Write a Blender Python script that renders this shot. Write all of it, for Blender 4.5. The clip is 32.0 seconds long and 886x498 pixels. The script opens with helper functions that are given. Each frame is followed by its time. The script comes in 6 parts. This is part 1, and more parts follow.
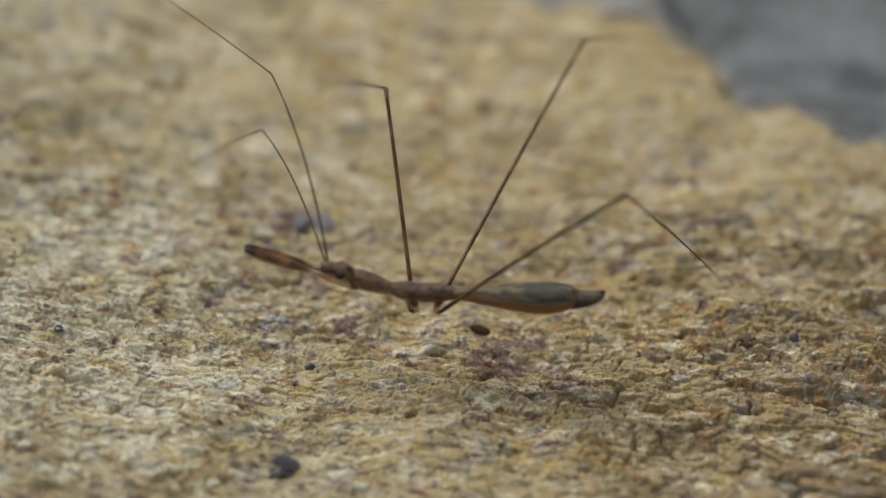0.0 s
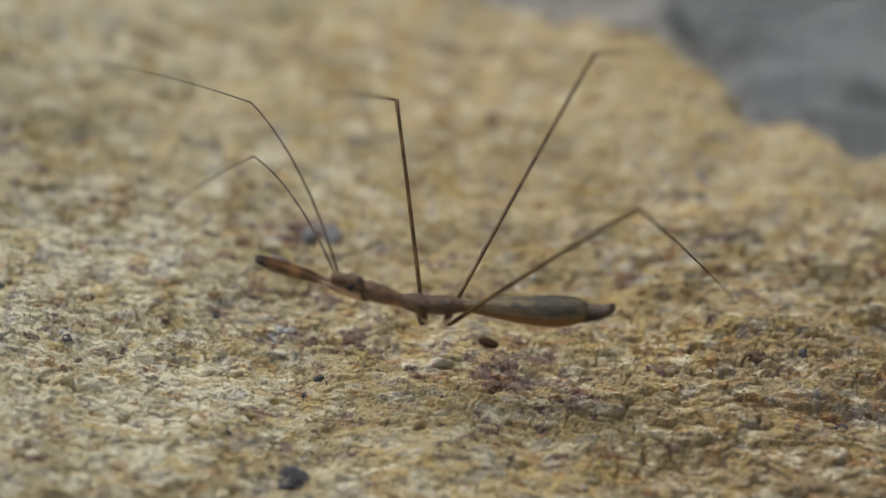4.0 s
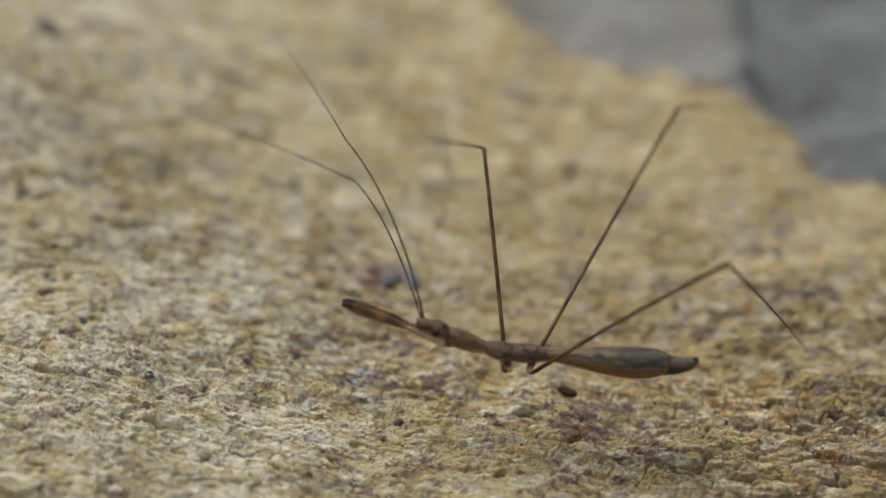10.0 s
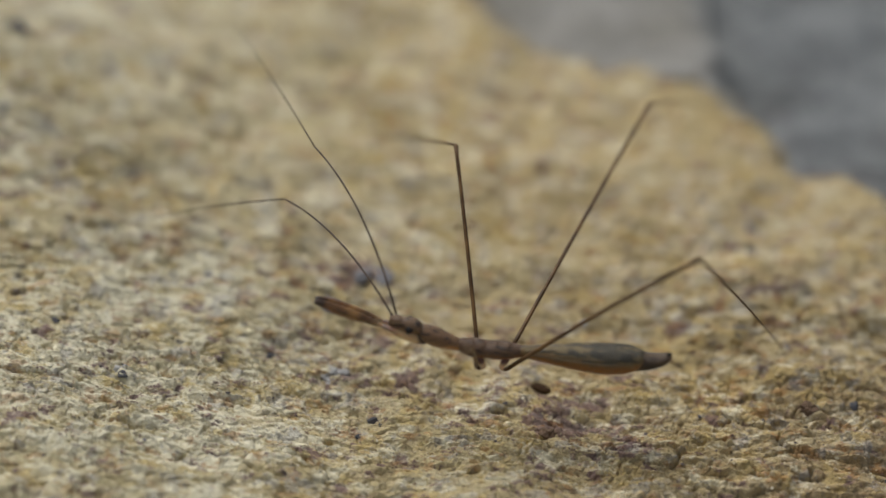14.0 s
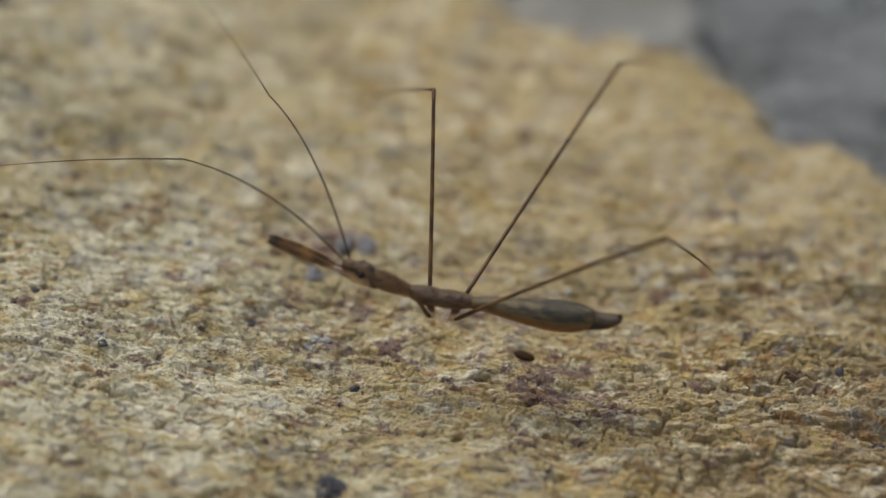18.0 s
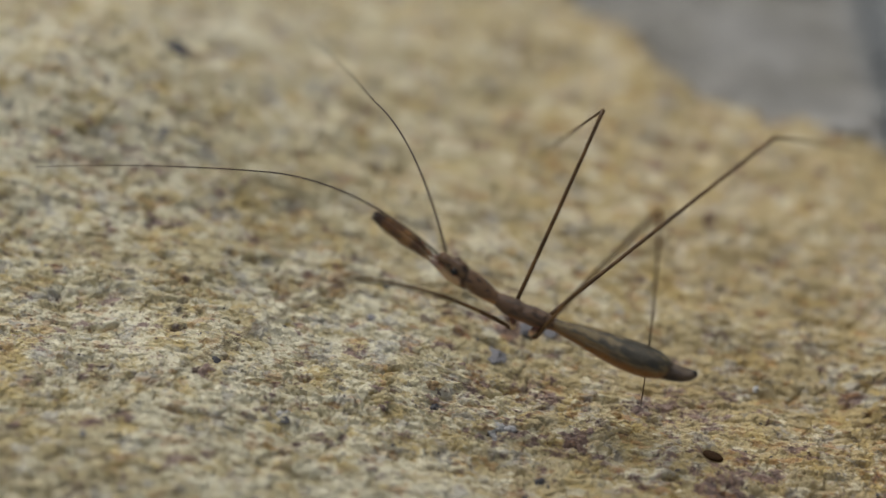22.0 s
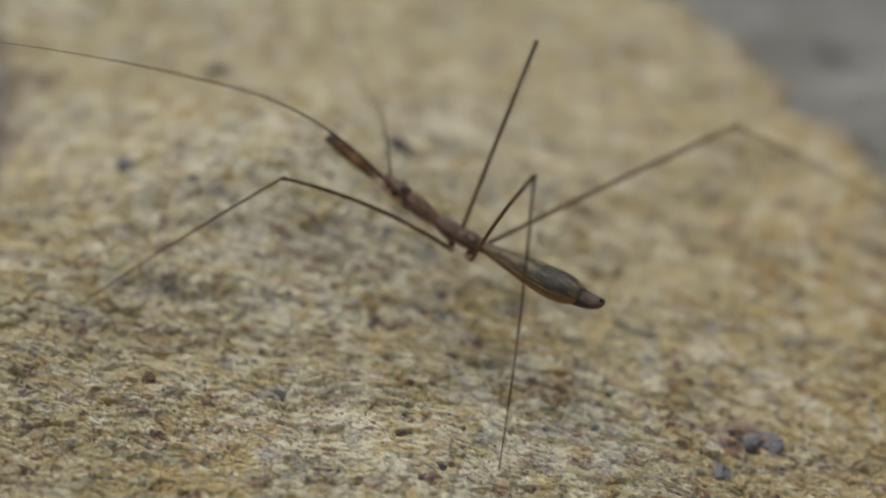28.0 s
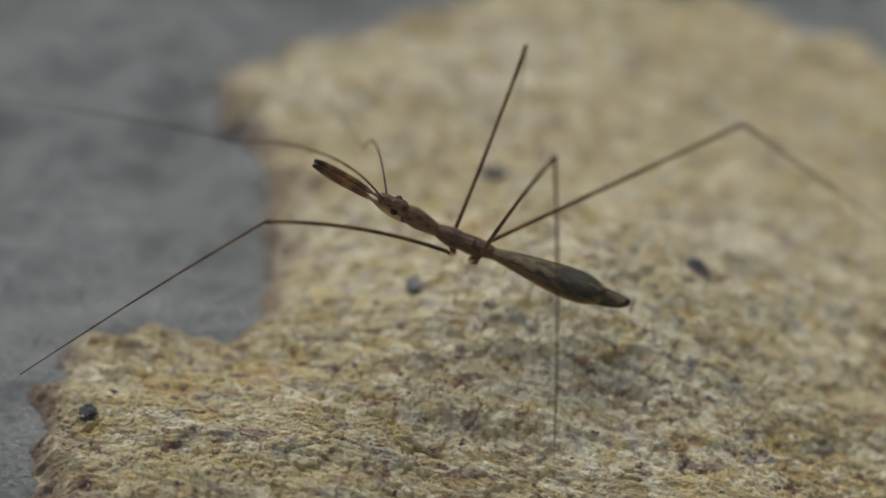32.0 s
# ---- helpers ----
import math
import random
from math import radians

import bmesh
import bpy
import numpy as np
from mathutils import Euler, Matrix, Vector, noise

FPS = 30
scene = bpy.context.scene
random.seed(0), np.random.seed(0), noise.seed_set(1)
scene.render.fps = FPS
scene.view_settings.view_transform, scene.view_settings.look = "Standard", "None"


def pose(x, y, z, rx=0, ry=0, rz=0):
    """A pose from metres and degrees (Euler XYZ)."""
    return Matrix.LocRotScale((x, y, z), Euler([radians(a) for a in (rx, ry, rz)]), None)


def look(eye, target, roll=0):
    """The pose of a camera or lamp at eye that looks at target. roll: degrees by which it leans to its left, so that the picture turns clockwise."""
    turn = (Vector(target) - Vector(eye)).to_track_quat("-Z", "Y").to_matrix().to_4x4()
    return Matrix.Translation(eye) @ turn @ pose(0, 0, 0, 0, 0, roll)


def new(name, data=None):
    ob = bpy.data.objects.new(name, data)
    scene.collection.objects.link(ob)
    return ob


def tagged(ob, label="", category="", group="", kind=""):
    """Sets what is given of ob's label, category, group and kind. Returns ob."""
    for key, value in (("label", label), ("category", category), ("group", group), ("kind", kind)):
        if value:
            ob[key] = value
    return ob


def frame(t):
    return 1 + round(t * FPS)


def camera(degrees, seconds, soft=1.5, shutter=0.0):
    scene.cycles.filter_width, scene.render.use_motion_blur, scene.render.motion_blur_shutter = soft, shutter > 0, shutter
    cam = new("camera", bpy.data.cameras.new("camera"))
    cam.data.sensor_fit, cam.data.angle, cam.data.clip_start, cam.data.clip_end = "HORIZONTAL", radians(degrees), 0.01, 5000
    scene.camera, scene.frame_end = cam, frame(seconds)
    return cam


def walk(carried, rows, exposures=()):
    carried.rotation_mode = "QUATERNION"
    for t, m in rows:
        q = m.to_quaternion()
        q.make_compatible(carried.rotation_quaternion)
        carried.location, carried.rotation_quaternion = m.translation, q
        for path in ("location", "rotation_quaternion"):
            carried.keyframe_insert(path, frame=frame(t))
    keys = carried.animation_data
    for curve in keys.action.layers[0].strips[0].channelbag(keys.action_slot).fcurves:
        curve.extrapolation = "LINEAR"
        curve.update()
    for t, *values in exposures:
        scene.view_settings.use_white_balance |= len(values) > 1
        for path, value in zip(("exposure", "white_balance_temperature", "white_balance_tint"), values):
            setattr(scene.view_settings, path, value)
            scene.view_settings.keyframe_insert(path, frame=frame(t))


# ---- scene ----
# ---------------------------------------------------------------- camera
cam = camera(20, 32.0, shutter=0.25)
cam.data.dof.use_dof = True
cam.data.dof.focus_distance = 0.1338
cam.data.dof.aperture_fstop = 15.0
walk(cam, [
    (0.0, pose(0.00000, -0.10861, 0.09107, 49.723, -1.367, 1.163)),
    (0.5, pose(-0.00011, -0.10859, 0.09095, 49.870, -1.457, 1.267)),
    (1.0, pose(0.00012, -0.10860, 0.09093, 49.939, -1.448, 1.444)),
    (1.5, pose(0.00001, -0.10865, 0.09104, 49.938, -1.523, 1.319)),
    (2.0, pose(-0.00040, -0.10871, 0.09118, 49.930, -1.720, 1.013)),
    (2.5, pose(-0.00065, -0.10902, 0.09111, 50.127, -1.855, 0.762)),
    (3.0, pose(-0.00096, -0.10912, 0.09103, 50.221, -2.020, 0.707)),
    (3.5, pose(-0.00128, -0.10890, 0.09085, 50.169, -2.044, 0.831)),
    (4.0, pose(-0.00144, -0.10866, 0.09083, 50.075, -2.000, 1.184)),
    (4.5, pose(-0.00149, -0.10911, 0.09118, 50.194, -2.061, 1.420)),
    (6.5, pose(-0.00295, -0.10874, 0.09076, 50.143, -2.523, 1.152)),
    (7.0, pose(-0.00307, -0.10897, 0.09083, 50.191, -2.548, 1.188)),
    (7.5, pose(-0.00280, -0.10904, 0.09107, 50.133, -2.478, 1.378)),
    (8.0, pose(-0.00293, -0.10893, 0.09095, 50.092, -2.468, 1.379)),
    (8.5, pose(-0.00308, -0.10881, 0.09063, 50.034, -2.514, 1.246)),
    (9.0, pose(-0.00382, -0.10891, 0.09066, 50.204, -2.700, 1.293)),
    (9.5, pose(-0.00508, -0.10911, 0.09125, 50.709, -3.058, 2.058)),
    (10.0, pose(-0.00585, -0.10909, 0.09128, 50.968, -3.286, 2.306)),
    (10.5, pose(-0.00587, -0.10919, 0.09109, 51.020, -3.312, 1.954)),
    (11.0, pose(-0.00566, -0.10932, 0.09102, 51.073, -3.180, 1.666)),
    (11.5, pose(-0.00537, -0.10936, 0.09117, 51.052, -3.113, 1.641)),
    (12.0, pose(-0.00528, -0.10919, 0.09124, 50.995, -3.136, 1.708)),
    (12.5, pose(-0.00549, -0.10925, 0.09120, 51.014, -3.228, 1.646)),
    (13.0, pose(-0.00589, -0.10916, 0.09119, 50.971, -3.334, 1.625)),
    (13.5, pose(-0.00577, -0.10906, 0.09120, 50.934, -3.354, 1.675)),
    (14.0, pose(-0.00570, -0.10914, 0.09117, 50.996, -3.354, 1.634)),
    (14.5, pose(-0.00550, -0.10907, 0.09102, 50.897, -3.282, 1.452)),
    (15.0, pose(-0.00494, -0.10859, 0.09080, 50.450, -3.096, 1.250)),
    (15.5, pose(-0.00433, -0.10826, 0.09091, 50.103, -2.997, 1.353)),
    (17.5, pose(-0.00593, -0.10818, 0.09095, 50.048, -3.416, 0.998)),
    (18.0, pose(-0.00541, -0.10923, 0.08953, 50.833, -3.349, 1.215)),
    (18.5, pose(-0.00525, -0.10982, 0.08893, 51.234, -3.327, 1.318)),
    (19.0, pose(-0.00575, -0.10946, 0.08890, 51.154, -3.446, 1.239)),
    (19.5, pose(-0.00672, -0.10818, 0.09030, 50.375, -3.628, 1.240)),
    (20.0, pose(-0.00776, -0.10828, 0.09050, 50.600, -3.853, 2.007)),
    (20.5, pose(-0.01013, -0.10753, 0.09109, 50.367, -4.577, 2.969)),
    (21.0, pose(-0.01184, -0.10620, 0.09052, 50.060, -5.095, 3.452)),
    (21.5, pose(-0.01319, -0.10495, 0.09048, 50.154, -5.130, 3.543)),
    (22.0, pose(-0.01416, -0.10382, 0.09052, 50.493, -5.344, 3.922)),
    (22.5, pose(-0.01440, -0.10391, 0.09076, 50.494, -5.563, 4.026)),
    (23.0, pose(-0.01512, -0.10454, 0.09093, 50.633, -5.821, 4.308)),
    (23.5, pose(-0.01594, -0.10490, 0.09062, 50.853, -5.963, 5.013)),
    (24.0, pose(-0.01681, -0.10525, 0.09042, 50.841, -5.979, 5.536)),
    (24.5, pose(-0.01770, -0.10593, 0.09079, 50.673, -5.987, 5.927)),
    (25.0, pose(-0.01821, -0.10496, 0.09063, 50.601, -6.001, 6.574)),
    (25.5, pose(-0.01870, -0.10365, 0.08997, 50.513, -6.072, 6.689)),
    (27.5, pose(-0.01951, -0.10356, 0.08985, 51.062, -5.770, 6.286)),
    (28.0, pose(-0.02144, -0.10181, 0.09236, 51.164, -5.289, 6.890)),
    (28.5, pose(-0.02731, -0.09847, 0.09450, 50.716, -5.955, 7.102)),
    (29.0, pose(-0.02994, -0.09613, 0.09432, 50.398, -6.275, 7.567)),
    (29.5, pose(-0.03233, -0.09490, 0.09570, 49.645, -6.281, 7.947)),
    (30.0, pose(-0.03681, -0.09206, 0.09789, 47.904, -6.730, 7.785)),
    (30.5, pose(-0.03723, -0.09216, 0.09867, 47.509, -6.710, 7.418)),
    (31.0, pose(-0.03871, -0.09162, 0.10031, 46.829, -6.936, 6.329)),
    (31.5, pose(-0.03885, -0.09156, 0.09871, 47.863, -6.721, 6.891)),
    (32.0, pose(-0.03770, -0.09138, 0.09696, 48.907, -5.220, 8.291)),
], exposures=[(0.0, -0.04), (20.0, -0.12), (24.0, -0.25), (28.0, -0.31), (30.0, -0.41), (32.0, -0.40)])
MM = 0.001

# ---------------------------------------------------------------- light
world = bpy.data.worlds.new("overcast_sky")
scene.world = world
world.use_nodes = True
wn = world.node_tree.nodes
sky = wn.new("ShaderNodeTexSky")
sky.sky_type, sky.sun_disc = "NISHITA", False
sky.sun_elevation, sky.sun_rotation = radians(55), radians(-41)
sky.air_density, sky.dust_density, sky.ozone_density = 1.0, 3.0, 1.0
wn["Background"].inputs["Strength"].default_value = 0.092
veil = wn.new("ShaderNodeHueSaturation")
veil.inputs["Saturation"].default_value = 0.35
world.node_tree.links.new(sky.outputs[0], veil.inputs["Color"])
world.node_tree.links.new(veil.outputs[0], wn["Background"].inputs["Color"])

sun = new("sun", bpy.data.lights.new("sun", "SUN"))
sun.data.energy, sun.data.angle, sun.data.color = 2.2, radians(34), (1.0, 0.97, 0.92)
sun.matrix_world = look((-0.28, 0.32, 0.60), (0, 0, 0))


# ---------------------------------------------------------------- materials
class Mat:
    """A node material with short hands for its nodes."""

    def __init__(self, name, rough=0.8, spec=0.3):
        self.m = bpy.data.materials.new(name)
        self.m.use_nodes = True
        self.t = self.m.node_tree
        self.b = self.t.nodes["Principled BSDF"]
        self.b.inputs["Roughness"].default_value = rough
        self.b.inputs["Specular IOR Level"].default_value = spec
        self.co = self.t.nodes.new("ShaderNodeTexCoord").outputs["Object"]

    def put(self, socket, value):
        if isinstance(value, bpy.types.NodeSocket):
            self.t.links.new(value, socket)
        else:
            socket.default_value = value

    def node(self, kind, **values):
        n = self.t.nodes.new(kind)
        for k, v in values.items():
            self.put(n.inputs[k], v)
        return n

    def scaled(self, sx, sy, sz):
        n = self.node("ShaderNodeMapping", Vector=self.co)
        n.inputs["Scale"].default_value = (sx, sy, sz)
        return n.outputs[0]

    def noise(self, size, detail=3.0, rough=0.55, at=None):
        """Noise with blobs of that size in millimetres."""
        n = self.node("ShaderNodeTexNoise", Vector=at or self.co, Scale=1 / (size * MM), Detail=detail, Roughness=rough)
        return n.outputs["Fac"]

    def cells(self, size, at=None):
        n = self.node("ShaderNodeTexVoronoi", Vector=at or self.co, Scale=1 / (size * MM))
        return n

    def ramp(self, fac, *stops):
        n = self.node("ShaderNodeValToRGB", Fac=fac)
        e = n.color_ramp.elements
        while len(e) < len(stops):
            e.new(0.5)
        for el, (p, c) in zip(e, stops):
            el.position, el.color = p, (*c, 1) if len(c) == 3 else c
        return n.outputs["Color"]

    def range(self, v, a, b, c=0.0, d=1.0):
        n = self.node("ShaderNodeMapRange", Value=v)
        for k, x in zip(("From Min", "From Max", "To Min", "To Max"), (a, b, c, d)):
            n.inputs[k].default_value = x
        return n.outputs[0]

    def mix(self, fac, a, b, blend="MIX"):
        n = self.t.nodes.new("ShaderNodeMix")
        n.data_type, n.blend_type = "RGBA", blend
        for i, v in ((0, fac), (6, a), (7, b)):
            if isinstance(v, tuple):
                v = (*v, 1)
            self.put(n.inputs[i], v)
        return n.outputs[2]

    def math(self, op, a, b=0.0):
        n = self.t.nodes.new("ShaderNodeMath")
        n.operation = op
        self.put(n.inputs[0], a)
        self.put(n.inputs[1], b)
        return n.outputs[0]

    def attr(self, name):
        n = self.t.nodes.new("ShaderNodeAttribute")
        n.attribute_name = name
        return n.outputs["Fac"]

    def island(self):
        return self.t.nodes.new("ShaderNodeNewGeometry").outputs["Random Per Island"]

    def object_random(self):
        return self.t.nodes.new("ShaderNodeObjectInfo").outputs["Random"]

    def colour(self, c):
        self.put(self.b.inputs["Base Color"], c)

    def bump(self, height, distance, strength=1.0, normal=None):
        n = self.node("ShaderNodeBump", Height=height, Strength=strength, Distance=distance * MM)
        if normal:
            self.put(n.inputs["Normal"], normal)
        self.put(self.b.inputs["Normal"], n.outputs[0])
        return n.outputs[0]


def sandstone():
    k = Mat("sandstone", 0.88, 0.22)
    x, y = (k.node("ShaderNodeSeparateXYZ", Vector=k.co).outputs[i] for i in (0, 1))
    wide = k.noise(6, 4, 0.6)
    base = k.ramp(wide, (0.32, (0.46, 0.41, 0.255)), (0.45, (0.57, 0.515, 0.335)), (0.56, (0.66, 0.63, 0.49)), (0.70, (0.56, 0.49, 0.27)))
    # warmer, more ochre stone on one half of the ledge
    warm = k.range(k.math("ADD", x, k.math("MULTIPLY", k.math("SUBTRACT", k.noise(12, 3), 0.5), 30 * MM)), -16 * MM, 3 * MM)
    base = k.mix(k.math("MULTIPLY", warm, 0.7), base, (0.56, 0.425, 0.215))
    # mottled darker and paler patches, a few millimetres across
    blot = k.ramp(k.noise(2.6, 3, 0.5, k.scaled(0.75, 1.2, 1)), (0.34, (0.30, 0.235, 0.12)), (0.46, (0.50, 0.41, 0.22)), (0.58, (0.60, 0.53, 0.36)), (0.70, (0.68, 0.63, 0.49)))
    base = k.mix(0.42, base, blot)
    # iron-stained layers crop out on one side; the colour also carries the slope's shade
    iron_shade = k.math("MULTIPLY", k.range(x, 1 * MM, 18 * MM), k.range(y, 2 * MM, -9 * MM))
    iron_shade = k.math("MULTIPLY", iron_shade, k.range(k.noise(2.2, 5, 0.64, k.scaled(0.45, 1, 1)), 0.32, 0.50))
    base = k.mix(k.math("MULTIPLY", iron_shade, k.range(x, 4 * MM, 20 * MM, 0.55, 0.95)), base, (0.19, 0.115, 0.054))
    # crumbs of the stone: each cell its own tint, a few of dark mineral
    flat = k.node("ShaderNodeVectorMath", **{"Vector": k.co})
    wobble = k.node("ShaderNodeTexNoise", Vector=k.co, Scale=1 / (0.22 * MM), Detail=3.0)
    flat.operation = "MULTIPLY_ADD"
    k.put(flat.inputs[0], wobble.outputs["Color"])
    flat.inputs[1].default_value = (0.34 * MM,) * 3
    k.put(flat.inputs[2], k.scaled(0.7, 1.0, 0.7))
    flat = flat.outputs[0]
    cell = k.cells(0.30, flat)
    pick = k.node("ShaderNodeSeparateColor", Color=cell.outputs["Color"])
    tint = k.ramp(pick.outputs[0], (0.0, (0.25, 0.19, 0.10)), (0.25, (0.44, 0.375, 0.22)), (0.55, (0.56, 0.505, 0.34)), (0.85, (0.66, 0.61, 0.46)), (1.0, (0.78, 0.77, 0.74)))
    base = k.mix(0.12, base, tint)
    chip = k.ramp(k.attr("chip"), (0.0, (0.22, 0.135, 0.06)), (0.12, (0.42, 0.31, 0.145)), (0.4, (0.54, 0.48, 0.31)), (0.75, (0.64, 0.58, 0.41)), (0.92, (0.74, 0.71, 0.60)), (1.0, (0.36, 0.35, 0.38)))
    base = k.mix(0.20, base, chip)
    slab = k.ramp(k.attr("slab"), (0.0, (0.40, 0.28, 0.12)), (0.3, (0.50, 0.46, 0.33)), (0.7, (0.60, 0.55, 0.40)), (1.0, (0.42, 0.38, 0.36)))
    base = k.mix(0.14, base, slab)
    # minerals in soft-edged spots that follow the chips
    edge = k.math("MULTIPLY", k.math("SUBTRACT", k.attr("chip"), 0.5), 0.09)
    ochre = k.range(k.math("ADD", k.math("ADD", k.noise(2.0, 5, 0.64), edge), k.math("MULTIPLY", k.attr("ochre"), 0.16)), 0.53, 0.62)
    base = k.mix(k.math("MULTIPLY", ochre, 0.45), base, (0.58, 0.435, 0.16))
    # pale also holds light painted on the near slope of the swell
    pale = k.range(k.math("ADD", k.math("SUBTRACT", k.noise(1.3, 5, 0.66, k.scaled(0.8, 1.2, 1)), edge), k.math("MULTIPLY", k.attr("pale"), 0.11)), 0.54, 0.61)
    base = k.mix(k.math("MULTIPLY", pale, 0.7), base, (0.82, 0.78, 0.66))
    grey = k.range(k.math("ADD", k.noise(1.5, 5, 0.66, k.scaled(0.9, 1.1, 1)), edge), 0.56, 0.62)
    base = k.mix(k.math("MULTIPLY", grey, 0.5), base, (0.39, 0.395, 0.44))
    plum = k.range(k.math("ADD", k.math("SUBTRACT", k.noise(1.2, 5, 0.68, k.scaled(0.8, 1.05, 1)), edge), k.math("MULTIPLY", k.attr("plum"), 0.12)), 0.58, 0.64)
    base = k.mix(k.math("MULTIPLY", plum, 0.8), base, (0.21, 0.135, 0.15))
    rust = k.range(k.math("ADD", k.math("ADD", k.noise(0.9, 4, 0.62, k.scaled(0.6, 1.1, 1)), edge), k.math("MULTIPLY", k.attr("ochre"), 0.06)), 0.565, 0.65)
    base = k.mix(k.math("MULTIPLY", rust, k.range(x, -30 * MM, -5 * MM, 0.45, 0.62)), base, (0.40, 0.215, 0.09))
    dark = k.math("MULTIPLY", k.range(pick.outputs[1], 0.93, 0.95), k.range(k.noise(4, 2), 0.40, 0.56))
    base = k.mix(k.math("MULTIPLY", dark, 0.5), base, (0.10, 0.095, 0.12))
    fine = k.cells(0.11, flat)
    pick2 = k.node("ShaderNodeSeparateColor", Color=fine.outputs["Color"])
    base = k.mix(0.27, base, k.ramp(pick2.outputs[0], (0.0, (0.13, 0.09, 0.05)), (0.4, (0.46, 0.39, 0.27)), (1.0, (0.72, 0.67, 0.54))), "OVERLAY")
    base = k.mix(k.math("MULTIPLY", warm, 0.8), base, (0.98, 0.97, 0.90), "MULTIPLY")
    base = k.mix(k.math("SUBTRACT", 1.0, warm), base, (0.985, 1.0, 0.975), "MULTIPLY")
    # the weathered rind along the edge of the layer
    rim = k.math("MULTIPLY", k.attr("rim"), k.range(k.noise(2.0, 5, 0.65), 0.30, 0.50))
    base = k.mix(k.math("MULTIPLY", rim, 0.85), base, k.mix(k.noise(2.5, 3), (0.10, 0.07, 0.07), (0.32, 0.24, 0.20)))
    k.colour(base)
    first = k.bump(k.noise(0.22, 5, 0.72, k.scaled(0.6, 1, 1)), 0.11, 1.0)
    crumb = k.math("ADD", k.math("MULTIPLY", cell.outputs["Distance"], -0.6), k.math("MULTIPLY", fine.outputs["Distance"], -0.5))
    k.bump(crumb, 0.10, 1.0, first)
    return k.m


def grey_stone():
    k = Mat("grey_stone", 0.8, 0.3)
    base = k.ramp(k.noise(7, 6, 0.66, k.scaled(0.7, 1.5, 1)), (0.32, (0.16, 0.172, 0.176)), (0.47, (0.36, 0.386, 0.391)), (0.66, (0.56, 0.595, 0.605)))
    # paler, more weathered on the far side of the ledge
    x = k.node("ShaderNodeSeparateXYZ", Vector=k.co).outputs[0]
    weathered = k.math("MULTIPLY", k.range(x, -44 * MM, -60 * MM, 0.0, 0.6), k.range(x, -160 * MM, -110 * MM))
    base = k.mix(weathered, base, (0.56, 0.585, 0.59))
    cell = k.cells(0.3)
    pick = k.node("ShaderNodeSeparateColor", Color=cell.outputs["Color"])
    base = k.mix(0.35, base, k.ramp(pick.outputs[0], (0.0, (0.09, 0.09, 0.095)), (0.6, (0.29, 0.30, 0.295)), (1.0, (0.5, 0.51, 0.5))))
    plum = k.range(k.noise(5, 4, 0.6), 0.58, 0.72)
    base = k.mix(k.math("MULTIPLY", plum, 0.4), base, (0.18, 0.15, 0.155))
    dusty = k.ramp(k.noise(6, 5, 0.6), (0.35, (0.44, 0.42, 0.36)), (0.6, (0.62, 0.60, 0.55)))
    base = k.mix(k.math("MULTIPLY", k.attr("apron"), 0.85), base, dusty)
    k.colour(base)
    k.bump(k.noise(0.9, 7, 0.72), 1.3, 1.0)
    return k.m


def mineral(name, dark, light, rough=0.6, spec=0.4):
    k = Mat(name, rough, spec)
    k.colour(k.mix(k.noise(0.35, 4, 0.6), dark, light))
    k.bump(k.noise(0.25, 5, 0.66), 0.16, 1.0)
    return k.m


def grain_mix():
    k = Mat("grain_mix", 0.95, 0.08)
    k.colour(k.ramp(k.island(), (0.0, (0.07, 0.065, 0.07)), (0.05, (0.11, 0.10, 0.11)), (0.12, (0.33, 0.25, 0.16)), (0.45, (0.48, 0.40, 0.27)), (0.85, (0.54, 0.46, 0.30)), (1.0, (0.60, 0.55, 0.43))))
    k.bump(k.noise(0.12, 3), 0.05, 0.7)
    return k.m


